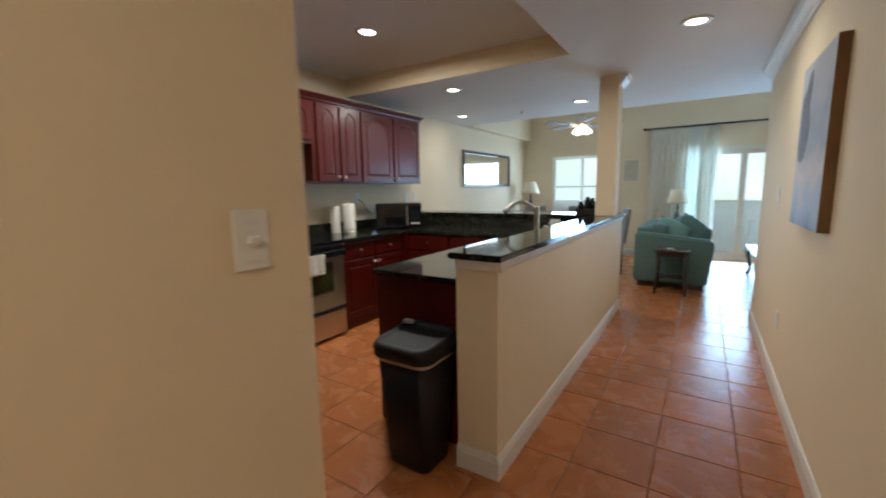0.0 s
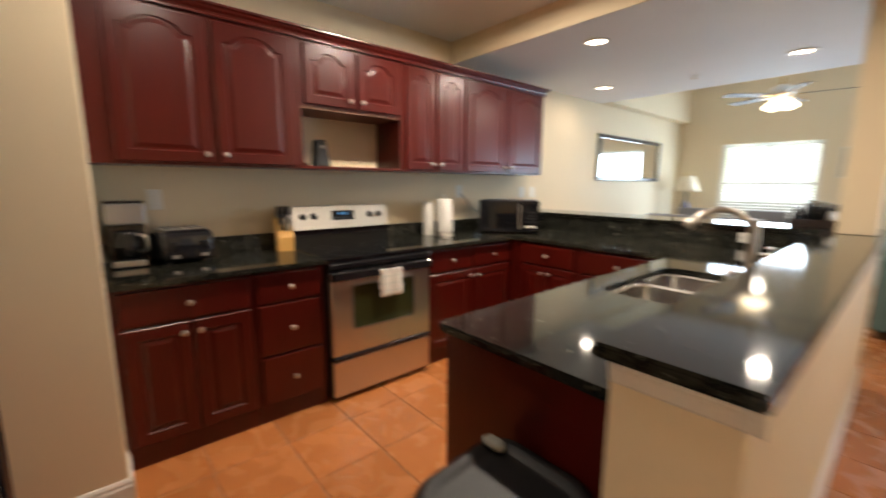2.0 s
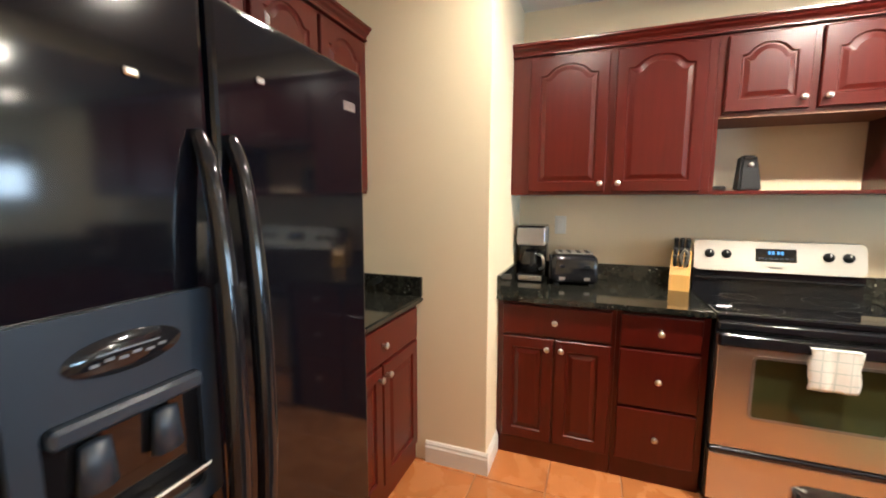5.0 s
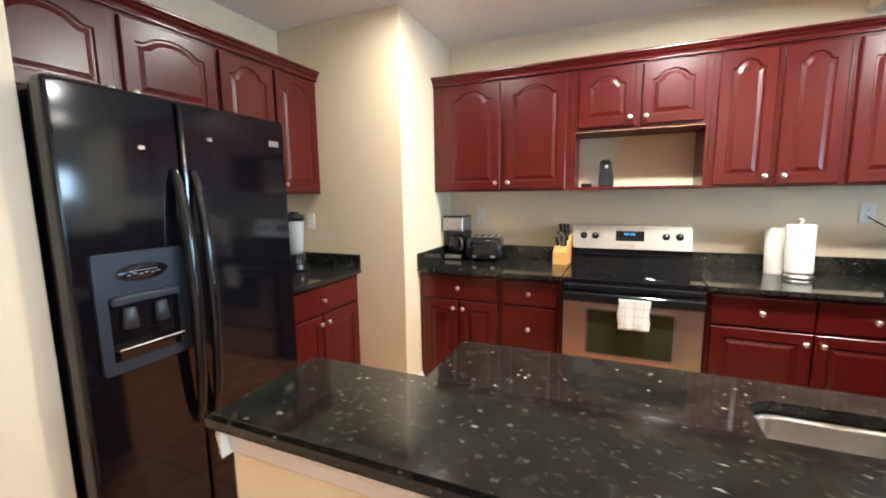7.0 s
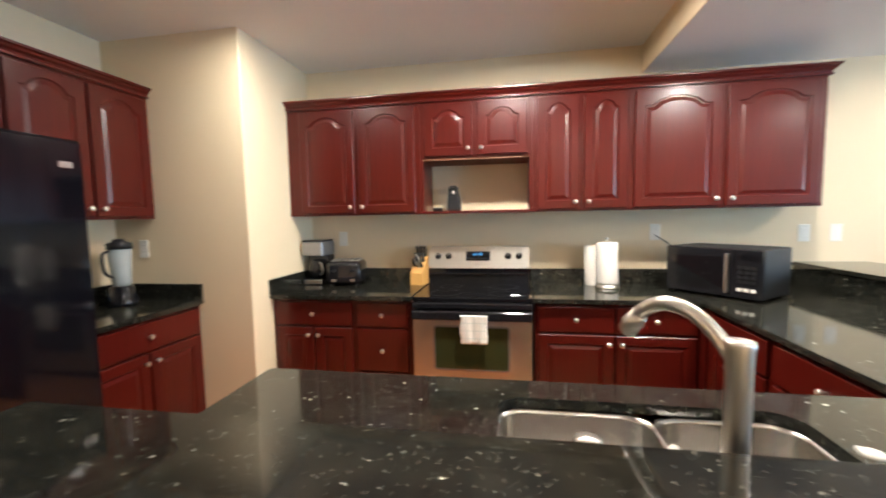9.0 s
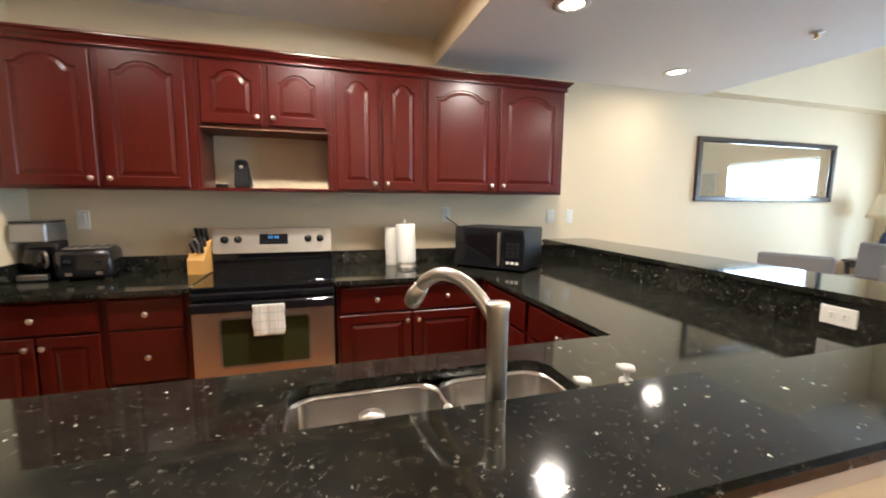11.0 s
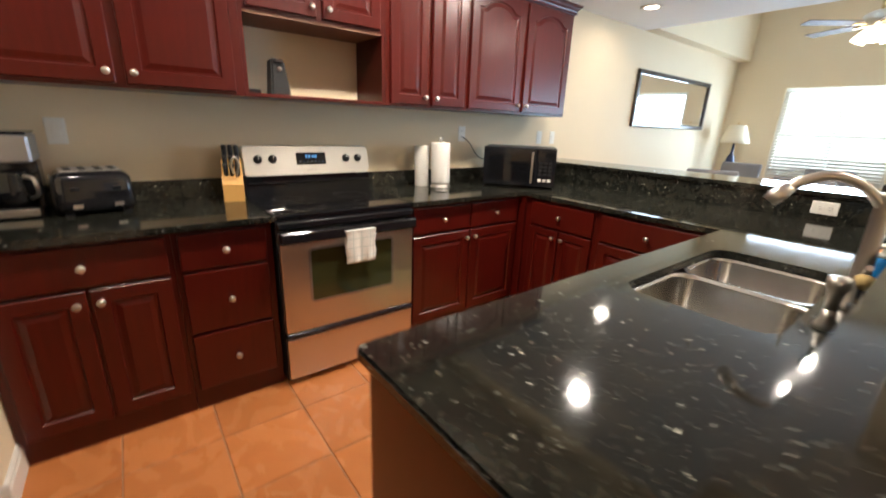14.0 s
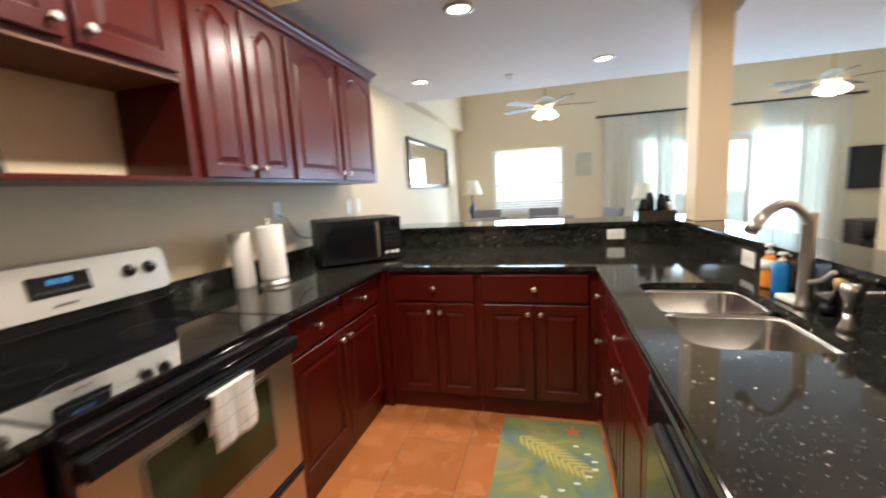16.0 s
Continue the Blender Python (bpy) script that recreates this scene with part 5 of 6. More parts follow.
art2 = thing("relief_picture", Matrix.Translation((2.24, 7.0, 1.68)), "small pale framed print on the far wall", "picture")
part("print", fresh((-0.13, 0.13, -0.02, 0.0, -0.20, 0.20), bevel=0.003), mat("pale_print", (0.55, 0.50, 0.38), 0.6, var=0.2, scale=9), art2)
part("frame", fresh((-0.145, -0.13, -0.025, 0, -0.215, 0.215), (0.13, 0.145, -0.025, 0, -0.215, 0.215), (-0.13, 0.13, -0.025, 0, -0.215, -0.20), (-0.13, 0.13, -0.025, 0, 0.20, 0.215)), M_TRIM, art2)
mir = thing("mirror", Matrix.Translation((0, 5.14, 1.72)) @ Matrix.Rotation(math.pi / 2, 4, "Z"), "wide dark-framed mirror on the dining wall", "mirror")
MW_, MH_ = 0.972, 0.308
part("frame", fresh((-MW_, MW_, -0.035, 0, MH_ - 0.05, MH_), (-MW_, MW_, -0.035, 0, -MH_, -MH_ + 0.05), (-MW_, -MW_ + 0.05, -0.035, 0, -MH_ + 0.05, MH_ - 0.05), (MW_ - 0.05, MW_, -0.035, 0, -MH_ + 0.05, MH_ - 0.05), bevel=0.006), M_DARKWOOD, mir)
part("glass", fresh((-MW_ + 0.045, MW_ - 0.045, -0.016, -0.002, -MH_ + 0.045, MH_ - 0.045)), M_MIRROR, mir, "silvered mirror glass")


# ---- dining corner ----
def table_lamp(x, y, z, body, label, h=0.66):
    l = thing("table_lamp", Matrix.Translation((x, y, z)), label, "lamp")
    part("base", lathe([(0.0001, 0), (0.075, 0), (0.078, 0.015), (0.03, 0.04), (0.024, 0.06), (0.05, 0.13), (0.062, 0.20), (0.045, 0.28), (0.018, 0.33), (0.014, h - 0.26), (0.0001, h - 0.26)], 20), body, l)
    part("shade", lathe([(0.185, h - 0.27), (0.17, h - 0.22), (0.105, h - 0.02), (0.101, h - 0.02), (0.165, h - 0.22), (0.181, h - 0.27)], 28), M_SHADE, l, "cream bell lampshade")
    part("finial", lathe([(0.0001, h - 0.27), (0.005, h - 0.26), (0.005, h), (0.011, h + 0.01), (0.0001, h + 0.025)], 10), M_BRASS, l)
    return l


def side_table(x, y, w, d, h, label, name="side_table", top=0.03):
    t_ = thing(name, Matrix.Translation((x, y, 0)), label, "table")
    part("top", fresh((-w / 2, w / 2, -d / 2, d / 2, h - top, h), bevel=0.008, seg=2), M_DARKWOOD, t_)
    for sx in (-1, 1):
        for sy in (-1, 1):
            part("leg", tube([(sx * (w / 2 - 0.04), sy * (d / 2 - 0.04), h - top), (sx * (w / 2 - 0.055), sy * (d / 2 - 0.055), h * 0.5), (sx * (w / 2 - 0.03), sy * (d / 2 - 0.03), 0)], [0.026, 0.018, 0.015], 8), M_DARKWOOD, t_)
    part("apron", fresh((-w / 2 + 0.04, w / 2 - 0.04, -d / 2 + 0.04, d / 2 - 0.04, h - top - 0.06, h - top)), M_DARKWOOD, t_)
    return t_


side_table(0.36, 6.55, 0.55, 0.5, 0.78, "dark wood corner table carrying a lamp")
table_lamp(0.34, 6.52, 0.78, M_BLUE, "table lamp with dark blue base and cream bell shade", 0.74)


def chair(m, label, seat_h=0.48, back_h=1.02, tilt=4):
    c = thing("dining_chair", m, label, "chair", "chairs round the dining table")
    part("seat", fresh((-0.22, 0.22, -0.22, 0.22, seat_h - 0.07, seat_h), bevel=0.02, seg=2), M_GREYCLOTH, c)
    bb = fresh((-0.22, 0.22, 0.19, 0.25, seat_h, back_h), bevel=0.02, seg=2)
    for v in bb.verts:
        v.co.y += (v.co.z - seat_h) * 0.12
    part("backrest", bb, M_GREYCLOTH, c)
    for sx in (-0.19, 0.19):
        for sy in (-0.19, 0.19):
            part("leg", tube([(sx, sy, seat_h - 0.07), (sx * 1.05, sy * 1.05, 0)], [0.02, 0.015], 8), M_DARKWOOD, c)
    return c


chair(Matrix.Translation((0.70, 5.55, 0)), "grey upholstered dining chair facing the table")
chair(Matrix.Translation((1.57, 5.55, 0)), "grey upholstered dining chair before the window")
chair(Matrix.Translation((2.20, 5.0, 0)) @ Matrix.Rotation(radians(-70), 4, "Z"), "grey upholstered dining chair at the table's end")
chair(Matrix.Translation((0.86, 4.36, 0)) @ Matrix.Rotation(radians(205), 4, "Z"), "grey upholstered dining chair pulled out at an angle")
chair(Matrix.Translation((1.72, 4.36, 0)) @ Matrix.Rotation(radians(176), 4, "Z"), "grey upholstered dining chair with its back to the kitchen bar")
dt = thing("dining_table", Matrix.Translation((1.38, 4.85, 0)), "long dark wood dining table with a thick top, ringed by chairs", "table")
part("tabletop", fresh((-0.72, 0.72, -0.45, 0.45, 0.72, 0.76), bevel=0.012, seg=2), M_DARKWOOD, dt)
part("apron", fresh((-0.62, 0.62, -0.36, 0.36, 0.63, 0.72)), M_DARKWOOD, dt)
for sx in (-0.6, 0.6):
    for sy in (-0.34, 0.34):
        part("leg", fresh((sx - 0.04, sx + 0.04, sy - 0.04, sy + 0.04, 0, 0.63), bevel=0.006), M_DARKWOOD, dt)

win = structure("window_1", fresh((WX0, WX0 + 0.05, FAR + 0.03, FAR + 0.10, WZ0, WZ1), (WX1 - 0.05, WX1, FAR + 0.03, FAR + 0.10, WZ0, WZ1), (WX0 + 0.05, WX1 - 0.05, FAR + 0.03, FAR + 0.10, WZ1 - 0.05, WZ1), (WX0 + 0.05, WX1 - 0.05, FAR + 0.03, FAR + 0.10, WZ0, WZ0 + 0.05), (WX0 + 0.05, WX1 - 0.05, FAR + 0.04, FAR + 0.09, 1.36, 1.41), (WX0 + 0.59, WX0 + 0.65, FAR + 0.035, FAR + 0.095, WZ0 + 0.05, WZ1 - 0.05)), M_TRIM, "white-framed dining window behind blinds")
pane = part("pane", fresh((WX0 + 0.05, WX1 - 0.05, FAR + 0.060, FAR + 0.066, WZ0 + 0.05, WZ1 - 0.05)), M_GLASS, win, "clear window pane")
pane.visible_shadow = False
blind = thing("window_blind", Matrix.Translation(((WX0 + WX1) / 2, FAR - 0.012, WZ1)), "white horizontal slat blind hanging open in the window", "blind")
part("headrail", fresh((-0.60, 0.60, -0.022, 0.022, -0.045, 0.0), bevel=0.004), M_BLIND, blind)
slat_me = to_mesh("slat", fresh((-0.59, 0.59, -0.022, 0.022, -0.0012, 0.0012)), M_BLIND)
for k in range(25):
    o = new("slat", slat_me)
    o.parent, o.matrix_basis = blind, Matrix.Translation((0, 0, -0.075 - k * 0.044)) @ Matrix.Rotation(radians(10 if k < 12 else 22), 4, "X")
part("bottom_rail", fresh((-0.59, 0.59, -0.02, 0.02, -1.185, -1.165), bevel=0.003), M_BLIND, blind)
for sx in (-0.45, 0.0, 0.45):
    part("ladder_cord", fresh((sx - 0.002, sx + 0.002, -0.0255, -0.0235, -1.165, -0.045)), M_BLIND, blind)

# ---- living room ----
dr = structure("door_1", fresh((DX0, DX0 + 0.06, FAR, FAR + 0.12, 0, DZ1), (DX1 - 0.06, DX1, FAR, FAR + 0.12, 0, DZ1), (DX0 + 0.06, DX1 - 0.06, FAR, FAR + 0.12, DZ1 - 0.06, DZ1), (DX0 + 0.06, DX1 - 0.06, FAR, FAR + 0.12, 0, 0.04), bevel=0.002), M_TRIM, "white sliding glass door frame")
for k, (a_, b_, yy) in enumerate([(DX0 + 0.06, 4.06, FAR + 0.015), (4.02, 4.80, FAR + 0.06), (4.76, DX1 - 0.06, FAR + 0.015)]):
    lf = part("sliding_leaf", fresh((a_, a_ + 0.07, yy, yy + 0.04, 0.04, DZ1 - 0.06), (b_ - 0.07, b_, yy, yy + 0.04, 0.04, DZ1 - 0.06), (a_ + 0.07, b_ - 0.07, yy, yy + 0.04, DZ1 - 0.13, DZ1 - 0.06), (a_ + 0.07, b_ - 0.07, yy, yy + 0.04, 0.04, 0.14), bevel=0.002), M_TRIM, dr)
    gl = part("pane", fresh((a_ + 0.07, b_ - 0.07, yy + 0.017, yy + 0.023, 0.14, DZ1 - 0.13)), M_GLASS, lf, "clear glass pane")
    gl.visible_shadow = False
rod = thing("curtain_rod", Matrix.Translation((2.46, FAR - 0.11, 2.43)), "long dark curtain rod above the sliding door", "curtain rod")
part("pole", tube([(0, 0, 0), (3.62, 0, 0)], 0.018, 12), M_DARKWOOD, rod)
for x in (0, 3.62):
    part("finial", lathe([(0.0001, -0.03), (0.022, -0.02), (0.03, 0.0), (0.022, 0.02), (0.0001, 0.03)], 14, Matrix.Translation((x, 0, 0)) @ Matrix.Rotation(math.pi / 2, 4, "Y")), M_DARKWOOD, rod)
for x in (0.06, 1.8, 3.55):
    part("bracket", fresh((x - 0.012, x + 0.012, 0, 0.11, -0.012, 0.012)), M_DARKWOOD, rod)
M_SHEER = mat("sheer_curtain", (0.80, 0.78, 0.70), 0.95, var=0.04, bump=0.3, bump_scale=200)
for m_ in (M_SHEER, M_CURTAIN, M_BLIND):
    nt_ = m_.node_tree
    tl, ad = nt_.nodes.new("ShaderNodeBsdfTranslucent"), nt_.nodes.new("ShaderNodeMixShader")
    tl.inputs[0].default_value = (0.75, 0.74, 0.68, 1)
    ad.inputs[0].default_value = 0.4 if m_ is M_SHEER else 0.65 if m_ is M_BLIND else 0.22
    nt_.links.new(bsdf(m_).outputs[0], ad.inputs[1])
    nt_.links.new(tl.outputs[0], ad.inputs[2])
    nt_.links.new(ad.outputs[0], nt_.nodes["Material Output"].inputs[0])
for x0_, x1_, seed_, mm in ((2.57, 3.18, 1, M_CURTAIN), (3.15, 3.42, 2, M_SHEER), (3.38, 3.64, 7, M_CURTAIN), (4.84, 5.40, 3, M_SHEER), (5.36, 5.94, 5, M_CURTAIN)):
    c_ = thing("curtain", Matrix.Translation(((x0_ + x1_) / 2, FAR - 0.11, 2.43)), "floor-length cream curtain gathered on the dark rod" if mm is M_CURTAIN else "floor-length sheer white curtain lit from behind", "curtain", "curtains at the sliding door")
    part("drape", wave_cloth(x1_ - x0_, 2.40, 0.028, max(3, round((x1_ - x0_) * 11)), seed_, 0.003, 0.05), mm, c_)

sofa = thing("sofa", Matrix.Translation((2.72, 4.17, 0)), "teal fabric sofa with loose cushions, seen end on", "sofa")
part("frame", fresh((0.03, 0.85, 0.22, 1.78, 0.07, 0.30), bevel=0.02, seg=2), M_TEAL, sofa)


def arm(y0):
    bm = extrude([(0.0, 0.07), (0.86, 0.07), (0.88, 0.20), (0.92, 0.60), (0.90, 0.66), (0.10, 0.74), (0.0, 0.74)], 0.20, Matrix.Translation((0, y0 + 0.20, 0)) @ Matrix.Rotation(-math.pi / 2, 4, "Z"))
    bmesh.ops.bevel(bm, geom=list(bm.edges), offset=0.025, segments=3, affect="EDGES")
    return bm


part("arm", arm(0.0), M_TEAL, sofa)
part("arm", arm(1.80), M_TEAL, sofa)
part("backrest", fresh((0.0, 0.22, 0.20, 1.80, 0.07, 0.80), bevel=0.04, seg=3), M_TEAL, sofa)
for k in range(2):
    part("seat_cushion", fresh((0.22, 0.90, 0.21 + k * 0.79, 0.99 + k * 0.79, 0.30, 0.46), bevel=0.04, seg=3), M_TEAL, sofa)
    part("back_cushion", fresh((0.16, 0.38, 0.22 + k * 0.79, 0.98 + k * 0.79, 0.45, 0.84), bevel=0.06, seg=3), M_TEAL, sofa)
for sx in (0.08, 0.80):
    for sy in (0.08, 1.90):
        part("foot", fresh((sx - 0.03, sx + 0.03, sy - 0.03, sy + 0.03, 0, 0.075), bevel=0.004), M_DARKWOOD, sofa)


def cushion(m, mm, label):
    bm = bmesh.new()
    n = 10
    g = {}
    for s_ in (-1, 1):
        for i in range(n + 1):
            for j in range(n + 1):
                u, v = 2 * i / n - 1, 2 * j / n - 1
                z = 0.075 * ((1 - u ** 4) * (1 - v ** 4)) ** 0.5
                if (i in (0, n) or j in (0, n)) and s_ == 1:
                    g[s_, i, j] = g[-1, i, j]
                else:
                    g[s_, i, j] = bm.verts.new((0.22 * u * (1 - 0.06 * v * v), s_ * z, 0.22 * v * (1 - 0.06 * u * u)))
        for i in range(n):
            for j in range(n):
                f = bm.faces.new((g[s_, i, j], g[s_, i + 1, j], g[s_, i + 1, j + 1], g[s_, i, j + 1]))
                f.smooth = True
    return tagged(part("throw_pillow", bm, mm, None, label, m), category="pillow")


cushion(Matrix.Translation((3.12, 4.55, 0.68)) @ pose(0, 0, 0, -18, 25, 8), M_PILLOW, "green patterned throw pillow leaning on the sofa arm")
cushion(Matrix.Translation((3.32, 4.72, 0.70)) @ pose(0, 0, 0, -12, 35, -20), M_TEAL, "teal throw pillow leaning behind the patterned one")
cushion(Matrix.Translation((3.22, 5.72, 0.68)) @ pose(0, 0, 0, 14, 0, 60), M_PILLOW, "green patterned throw pillow at the sofa's back")

et = side_table(3.19, 3.95, 0.40, 0.34, 0.57, "dark wood half-round end table against the sofa arm", "end_table", 0.025)
part("shelf", fresh((-0.15, 0.15, -0.12, 0.12, 0.20, 0.218), bevel=0.003), M_DARKWOOD, et)
tagged(part("coaster", fresh((-0.05, 0.05, -0.04, 0.04, 0, 0.008), bevel=0.002), M_WHITE, None, "small pale coaster on the end table", Matrix.Translation((3.17, 3.93, 0.57))), category="coaster")
side_table(3.10, 6.52, 0.50, 0.45, 0.58, "dark wood lamp table beyond the sofa")
table_lamp(3.10, 6.50, 0.58, M_DARKWOOD, "table lamp with dark turned base and cream shade", 0.74)
ct = thing("coffee_table", Matrix.Translation((4.42, 5.22, 0)), "dark wood coffee table with curved legs and a lower shelf", "table")
part("tabletop", fresh((-0.34, 0.34, -0.62, 0.62, 0.42, 0.45), bevel=0.01, seg=2), M_DARKWOOD, ct)
part("apron", fresh((-0.28, 0.28, -0.55, 0.55, 0.35, 0.42)), M_DARKWOOD, ct)
part("shelf", fresh((-0.27, 0.27, -0.53, 0.53, 0.12, 0.14)), M_DARKWOOD, ct)
for sx in (-1, 1):
    for sy in (-1, 1):
        part("leg", tube([(sx * 0.28, sy * 0.55, 0.42), (sx * 0.31, sy * 0.58, 0.30), (sx * 0.27, sy * 0.54, 0.12), (sx * 0.30, sy * 0.57, 0)], [0.035, 0.03, 0.022, 0.026], 8), M_DARKWOOD, ct)
mag = thing("magazine", Matrix.Translation((4.42, 5.0, 0.45)) @ Matrix.Rotation(0.3, 4, "Z"), "open white magazine lying on the coffee table", "magazine")
part("pages", fresh((-0.15, -0.002, -0.11, 0.11, 0, 0.008), (0.002, 0.15, -0.11, 0.11, 0, 0.010), bevel=0.002), M_WHITE, mag)
tv = thing("television", Matrix.Translation((6.52, FAR - 0.03, 1.36)), "flat black television mounted on the far wall", "television")
part("casing", fresh((-0.52, 0.52, -0.05, 0.0, -0.31, 0.31), bevel=0.006), M_PLASTIC, tv)
part("screen", fresh((-0.50, 0.50, -0.053, -0.049, -0.285, 0.295)), M_GLASSBLACK, tv)
cons = thing("tv_console", Matrix.Translation((6.55, FAR - 0.27, 0)), "low dark open console under the television", "cabinet")
part("top", fresh((-0.60, 0.60, -0.2, 0.2, 0.56, 0.60), bevel=0.004), M_DARKWOOD, cons)
part("shelf", fresh((-0.56, 0.56, -0.18, 0.2, 0.28, 0.30)), M_DARKWOOD, cons)
part("side", fresh((-0.60, -0.565, -0.2, 0.2, 0, 0.56)), M_DARKWOOD, cons)
part("side", fresh((0.565, 0.60, -0.2, 0.2, 0, 0.56)), M_DARKWOOD, cons)
part("back_panel", fresh((-0.565, 0.565, 0.18, 0.2, 0, 0.56)), M_DARKWOOD, cons)
tagged(part("media_player", fresh((-0.2, 0.2, -0.12, 0.12, 0, 0.05), bevel=0.004), M_PLASTIC, None, "slim black media player on the console shelf", Matrix.Translation((6.5, FAR - 0.27, 0.30))), category="electronics")


def ceiling_fan(x, y, z, spin, label):
    f_ = thing("ceiling_fan", Matrix.Translation((x, y, z)) @ Matrix.Rotation(radians(spin), 4, "Z"), label, "ceiling fan", "ceiling fans")
    part("downrod", lathe([(0.014, 0.16), (0.014, HIGH - z), (0.0001, HIGH - z)], 12), M_BRASS, f_)
    part("canopy", lathe([(0.0001, HIGH - z), (0.07, HIGH - z), (0.06, HIGH - z - 0.05), (0.02, HIGH - z - 0.07), (0.0001, HIGH - z - 0.07)], 18), M_BRASS, f_)
    part("motor", lathe([(0.0001, 0.0), (0.06, 0.0), (0.10, 0.03), (0.125, 0.07), (0.125, 0.12), (0.08, 0.15), (0.03, 0.17), (0.0001, 0.17)], 28), M_NICKEL, f_, "brushed metal motor housing")
    for k in range(5):
        b_ = part("blade", fresh((0.17, 0.66, -0.065, 0.065, 0.045, 0.052), bevel=0.003), M_BLADE, f_, m=Matrix.Rotation(k * 2 * math.pi / 5, 4, "Z") @ Matrix.Rotation(radians(9), 4, "X"))
        part("blade_arm", fresh((0.09, 0.21, -0.018, 0.018, 0.035, 0.046), bevel=0.003), M_BRASS, b_)
    for k in range(3):
        a_ = k * 2 * math.pi / 3 + 0.5
        m2 = Matrix.Translation((0.085 * math.cos(a_), 0.085 * math.sin(a_), -0.02)) @ Matrix.Rotation(a_, 4, "Z") @ Matrix.Rotation(radians(-28), 4, "Y")
        part("light_shade", lathe([(0.02, 0.02), (0.03, 0.0), (0.055, -0.06), (0.062, -0.10), (0.0001, -0.105)], 18, m2), M_BULB, f_, "lit frosted glass shade")
    lamp = bpy.data.lights.new("fan_lamp", "POINT")
    lamp.energy, lamp.color, lamp.shadow_soft_size = 4, CAN_COLOR, 0.08
    lo_ = new("fan_lamp", lamp)
    lo_.location = (x, y, z - 0.30)
    return f_


M_BLADE = wood("fan_blade", (0.06, 0.045, 0.035), (0.13, 0.10, 0.08), 0.6, 0.0)
M_BULB = mat("lit_frosted_glass", (0.9, 0.85, 0.7), 0.4, emit=(1.0, 0.80, 0.52), strength=7)
ceiling_fan(1.63, 5.50, 2.40, 10, "five-blade ceiling fan with three lit shades over the dining table")
ceiling_fan(5.06, 5.75, 2.40, 40, "five-blade ceiling fan with three lit shades over the living room")

# ---- outside ----
# Slab out of view, added to keep direct sun off the parapet and doorway.
structure("balcony_sun_block", fresh((-1.0, 9.0, FAR + 0.14, 8.75, 2.62, 2.80)), M_STUCCO, "unseen slab over the balcony, added to block the high sun")
structure("balcony_floor", fresh((-1.0, 9.0, FAR + 0.14, 8.6, -0.15, -0.02)), M_STUCCO, "pale balcony floor")
structure("balcony_wall", fresh((-1.0, 9.0, 8.45, 8.6, -0.02, 0.98), (-1.0, 9.0, 8.42, 8.63, 0.98, 1.05), bevel=0.004), M_STUCCO, "solid pale balcony parapet with coping")
st = thing("balcony_stool", Matrix.Translation((4.42, 7.95, -0.02)), "small pale wood stool standing on the balcony", "stool")
part("seat", fresh((-0.17, 0.17, -0.14, 0.14, 0.68, 0.71), bevel=0.005), M_TRIM, st)
for sx in (-1, 1):
    for sy in (-1, 1):
        part("leg", tube([(sx * 0.14, sy * 0.11, 0.68), (sx * 0.18, sy * 0.15, 0)], 0.016, 8), M_TRIM, st)
# Emissive sheet: daylight glare on distant trees and sky is put into its colour.
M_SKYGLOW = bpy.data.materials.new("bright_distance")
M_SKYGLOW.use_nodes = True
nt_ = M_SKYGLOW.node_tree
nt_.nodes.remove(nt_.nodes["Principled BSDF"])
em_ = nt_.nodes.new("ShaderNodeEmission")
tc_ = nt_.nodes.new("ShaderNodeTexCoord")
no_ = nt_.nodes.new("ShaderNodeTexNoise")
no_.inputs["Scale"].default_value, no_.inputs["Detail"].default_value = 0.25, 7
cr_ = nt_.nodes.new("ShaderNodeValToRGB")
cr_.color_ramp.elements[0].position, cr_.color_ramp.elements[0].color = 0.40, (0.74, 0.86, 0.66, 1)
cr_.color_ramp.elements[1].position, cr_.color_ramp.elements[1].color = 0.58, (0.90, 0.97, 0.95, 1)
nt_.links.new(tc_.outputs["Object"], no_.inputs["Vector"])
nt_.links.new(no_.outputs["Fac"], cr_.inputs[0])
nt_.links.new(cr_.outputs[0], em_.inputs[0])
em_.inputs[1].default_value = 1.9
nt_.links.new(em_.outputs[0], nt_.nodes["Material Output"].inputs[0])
structure("backdrop", fresh((-60, 70, 60, 60.5, -20, 45)), M_SKYGLOW, "glowing backdrop sheet tinted like hazy trees and sky beyond the balcony")

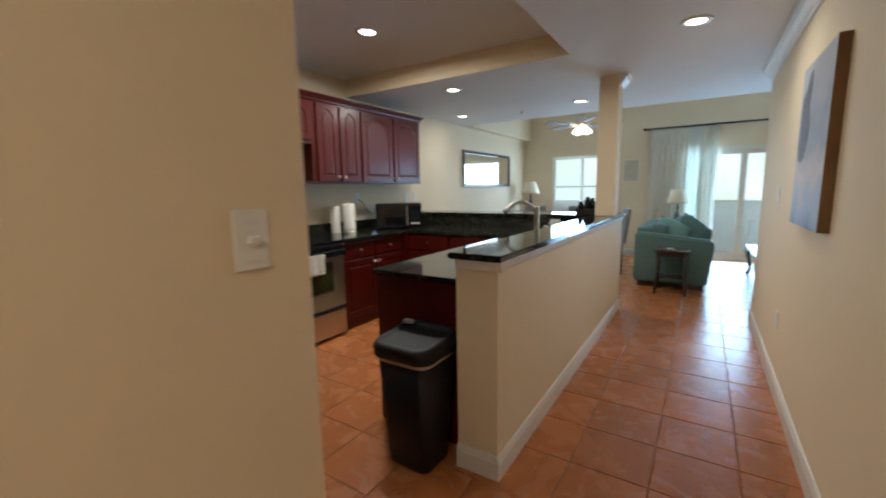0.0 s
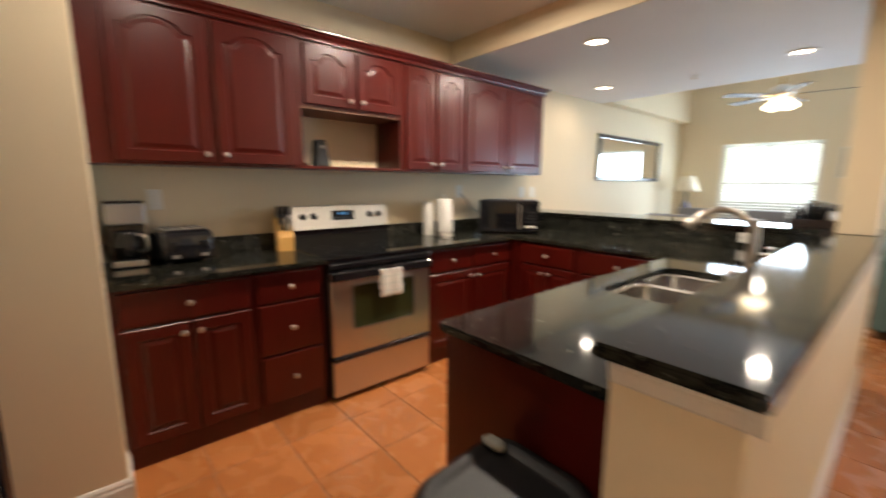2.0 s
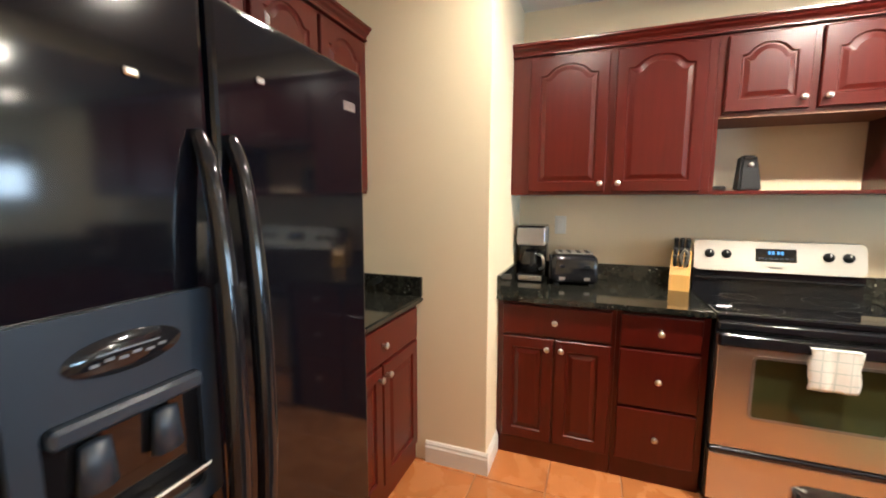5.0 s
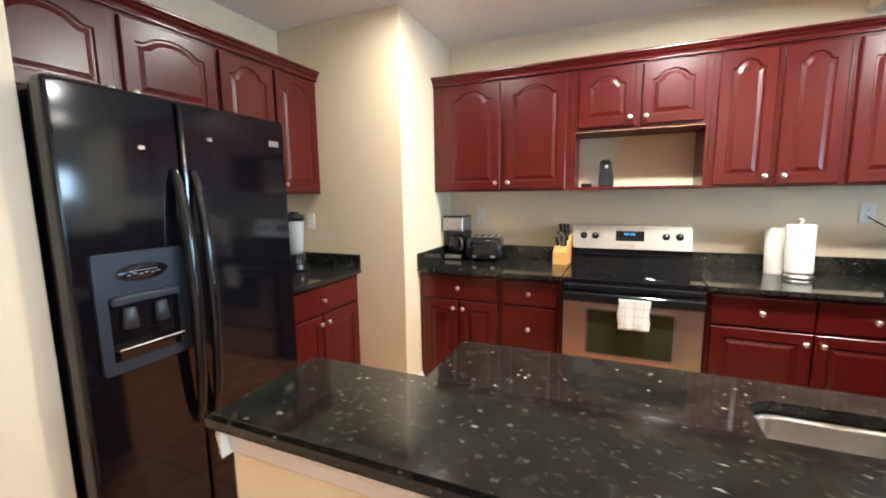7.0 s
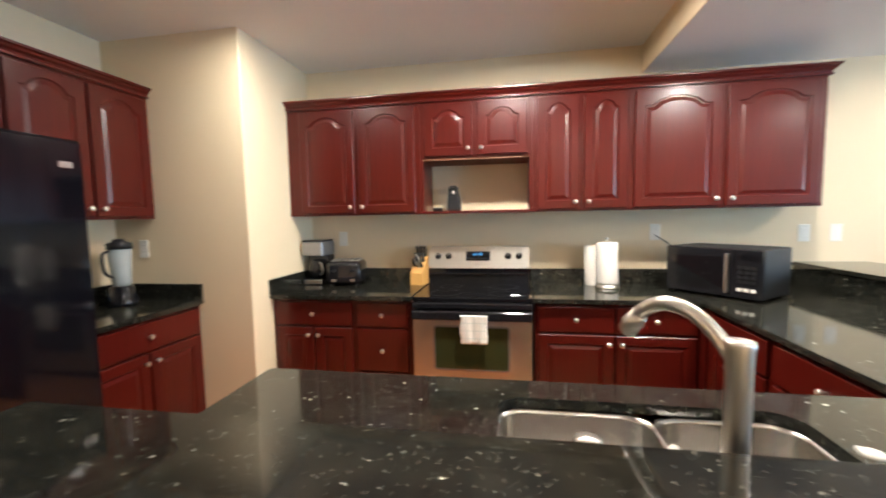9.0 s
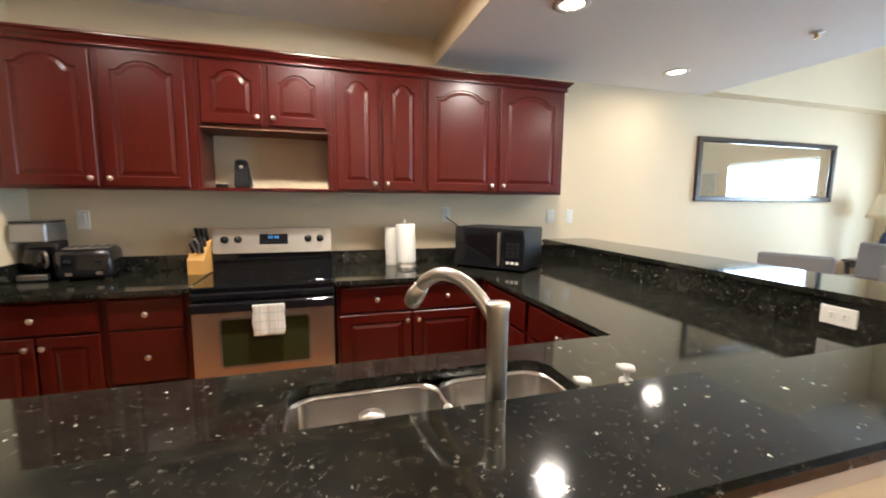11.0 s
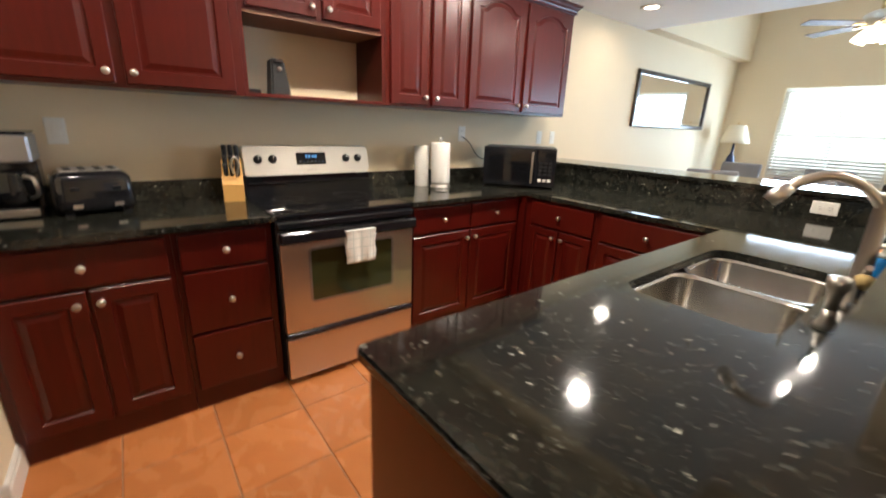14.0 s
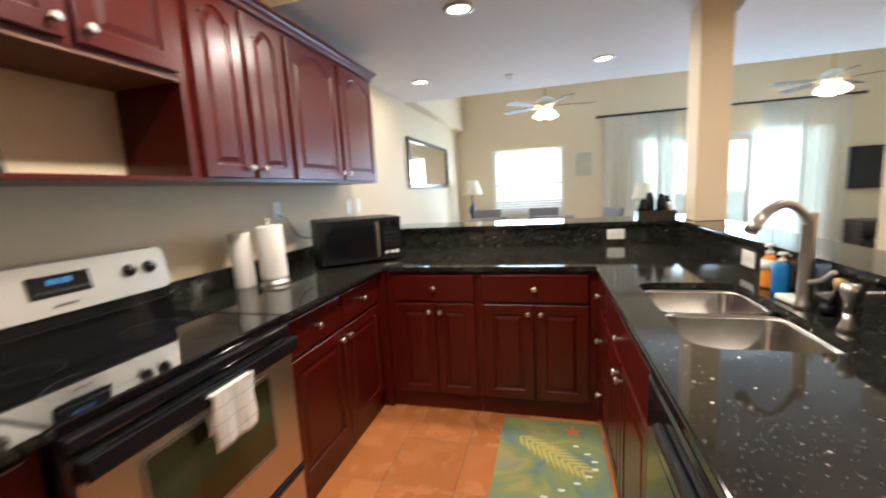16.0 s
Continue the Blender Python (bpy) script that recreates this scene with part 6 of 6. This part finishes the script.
# ---- tiles ----
PX, PY, TX0, TY0 = 0.3550, 0.352, 2.997, -0.350


def tile_bm():
    bm = fresh((0, PX - 0.005, 0, PY - 0.005, -0.008, 0))
    top = [e for e in bm.edges if all(abs(v.co.z) < 1e-6 for v in e.verts)]
    bmesh.ops.bevel(bm, geom=top, offset=0.003, segments=1, affect="EDGES")
    return bm


TILES = []
floor_ob = bpy.data.objects["floor"]
tile_me = to_mesh("tile", tile_bm(), M_TILE)
far_bm = bmesh.new()
for i in range(-9, 11):
    for j in range(-11, 22):
        x, y = TX0 + i * PX + 0.0025, TY0 + j * PY + 0.0025
        if x < -0.36 or x > EAST or y > FAR or y < -4.1 or (y < -2.0 and (x < 2.4 or x > 4)) or (x > 3.99 and y < 2.8) or (x < 0.2 and y < 2):
            continue
        if -2.0 < y < 3.7 and x < 4.0 and not (x < 2.3 and y > 1.7):
            TILES.append((x, y))
        else:
            box(far_bm, x, x + PX - 0.005, y, y + PY - 0.005, -0.008, 0)
tagged(part("floor_tiles", far_bm, M_TILE, floor_ob, "glazed terracotta floor tiles"), kind="stuff")
for x, y in TILES:
    o = new("tile", tile_me)
    o.parent, o.location = floor_ob, (x, y, 0)

# ---- recessed lights ----
# Includes the added fill can at the hall's rear, built like the others.
for cx, cy, cz, power in CAN_SPOTS:
    c = thing("recessed_light", Matrix.Translation((cx, cy, cz)), "round recessed ceiling light, switched on", "ceiling light", "recessed ceiling lights")
    part("trim_ring", lathe([(0.085, 0.0), (0.095, -0.002), (0.095, -0.006), (0.064, -0.008), (0.062, 0.0)], 28), M_TRIM, c)
    part("lamp_face", lathe([(0.0001, -0.003), (0.062, -0.003), (0.062, 0.0), (0.0001, 0.0)], 28), M_LIGHT, c, "glowing warm white lamp face")
    lamp = bpy.data.lights.new("can_lamp", "AREA")
    lamp.shape, lamp.size, lamp.energy, lamp.color = "DISK", 0.115, CAN * power, CAN_COLOR
    lamp.spread = radians(175)
    lo = new("can_lamp", lamp)
    lo.matrix_world = Matrix.Translation((cx, cy, cz - 0.012))
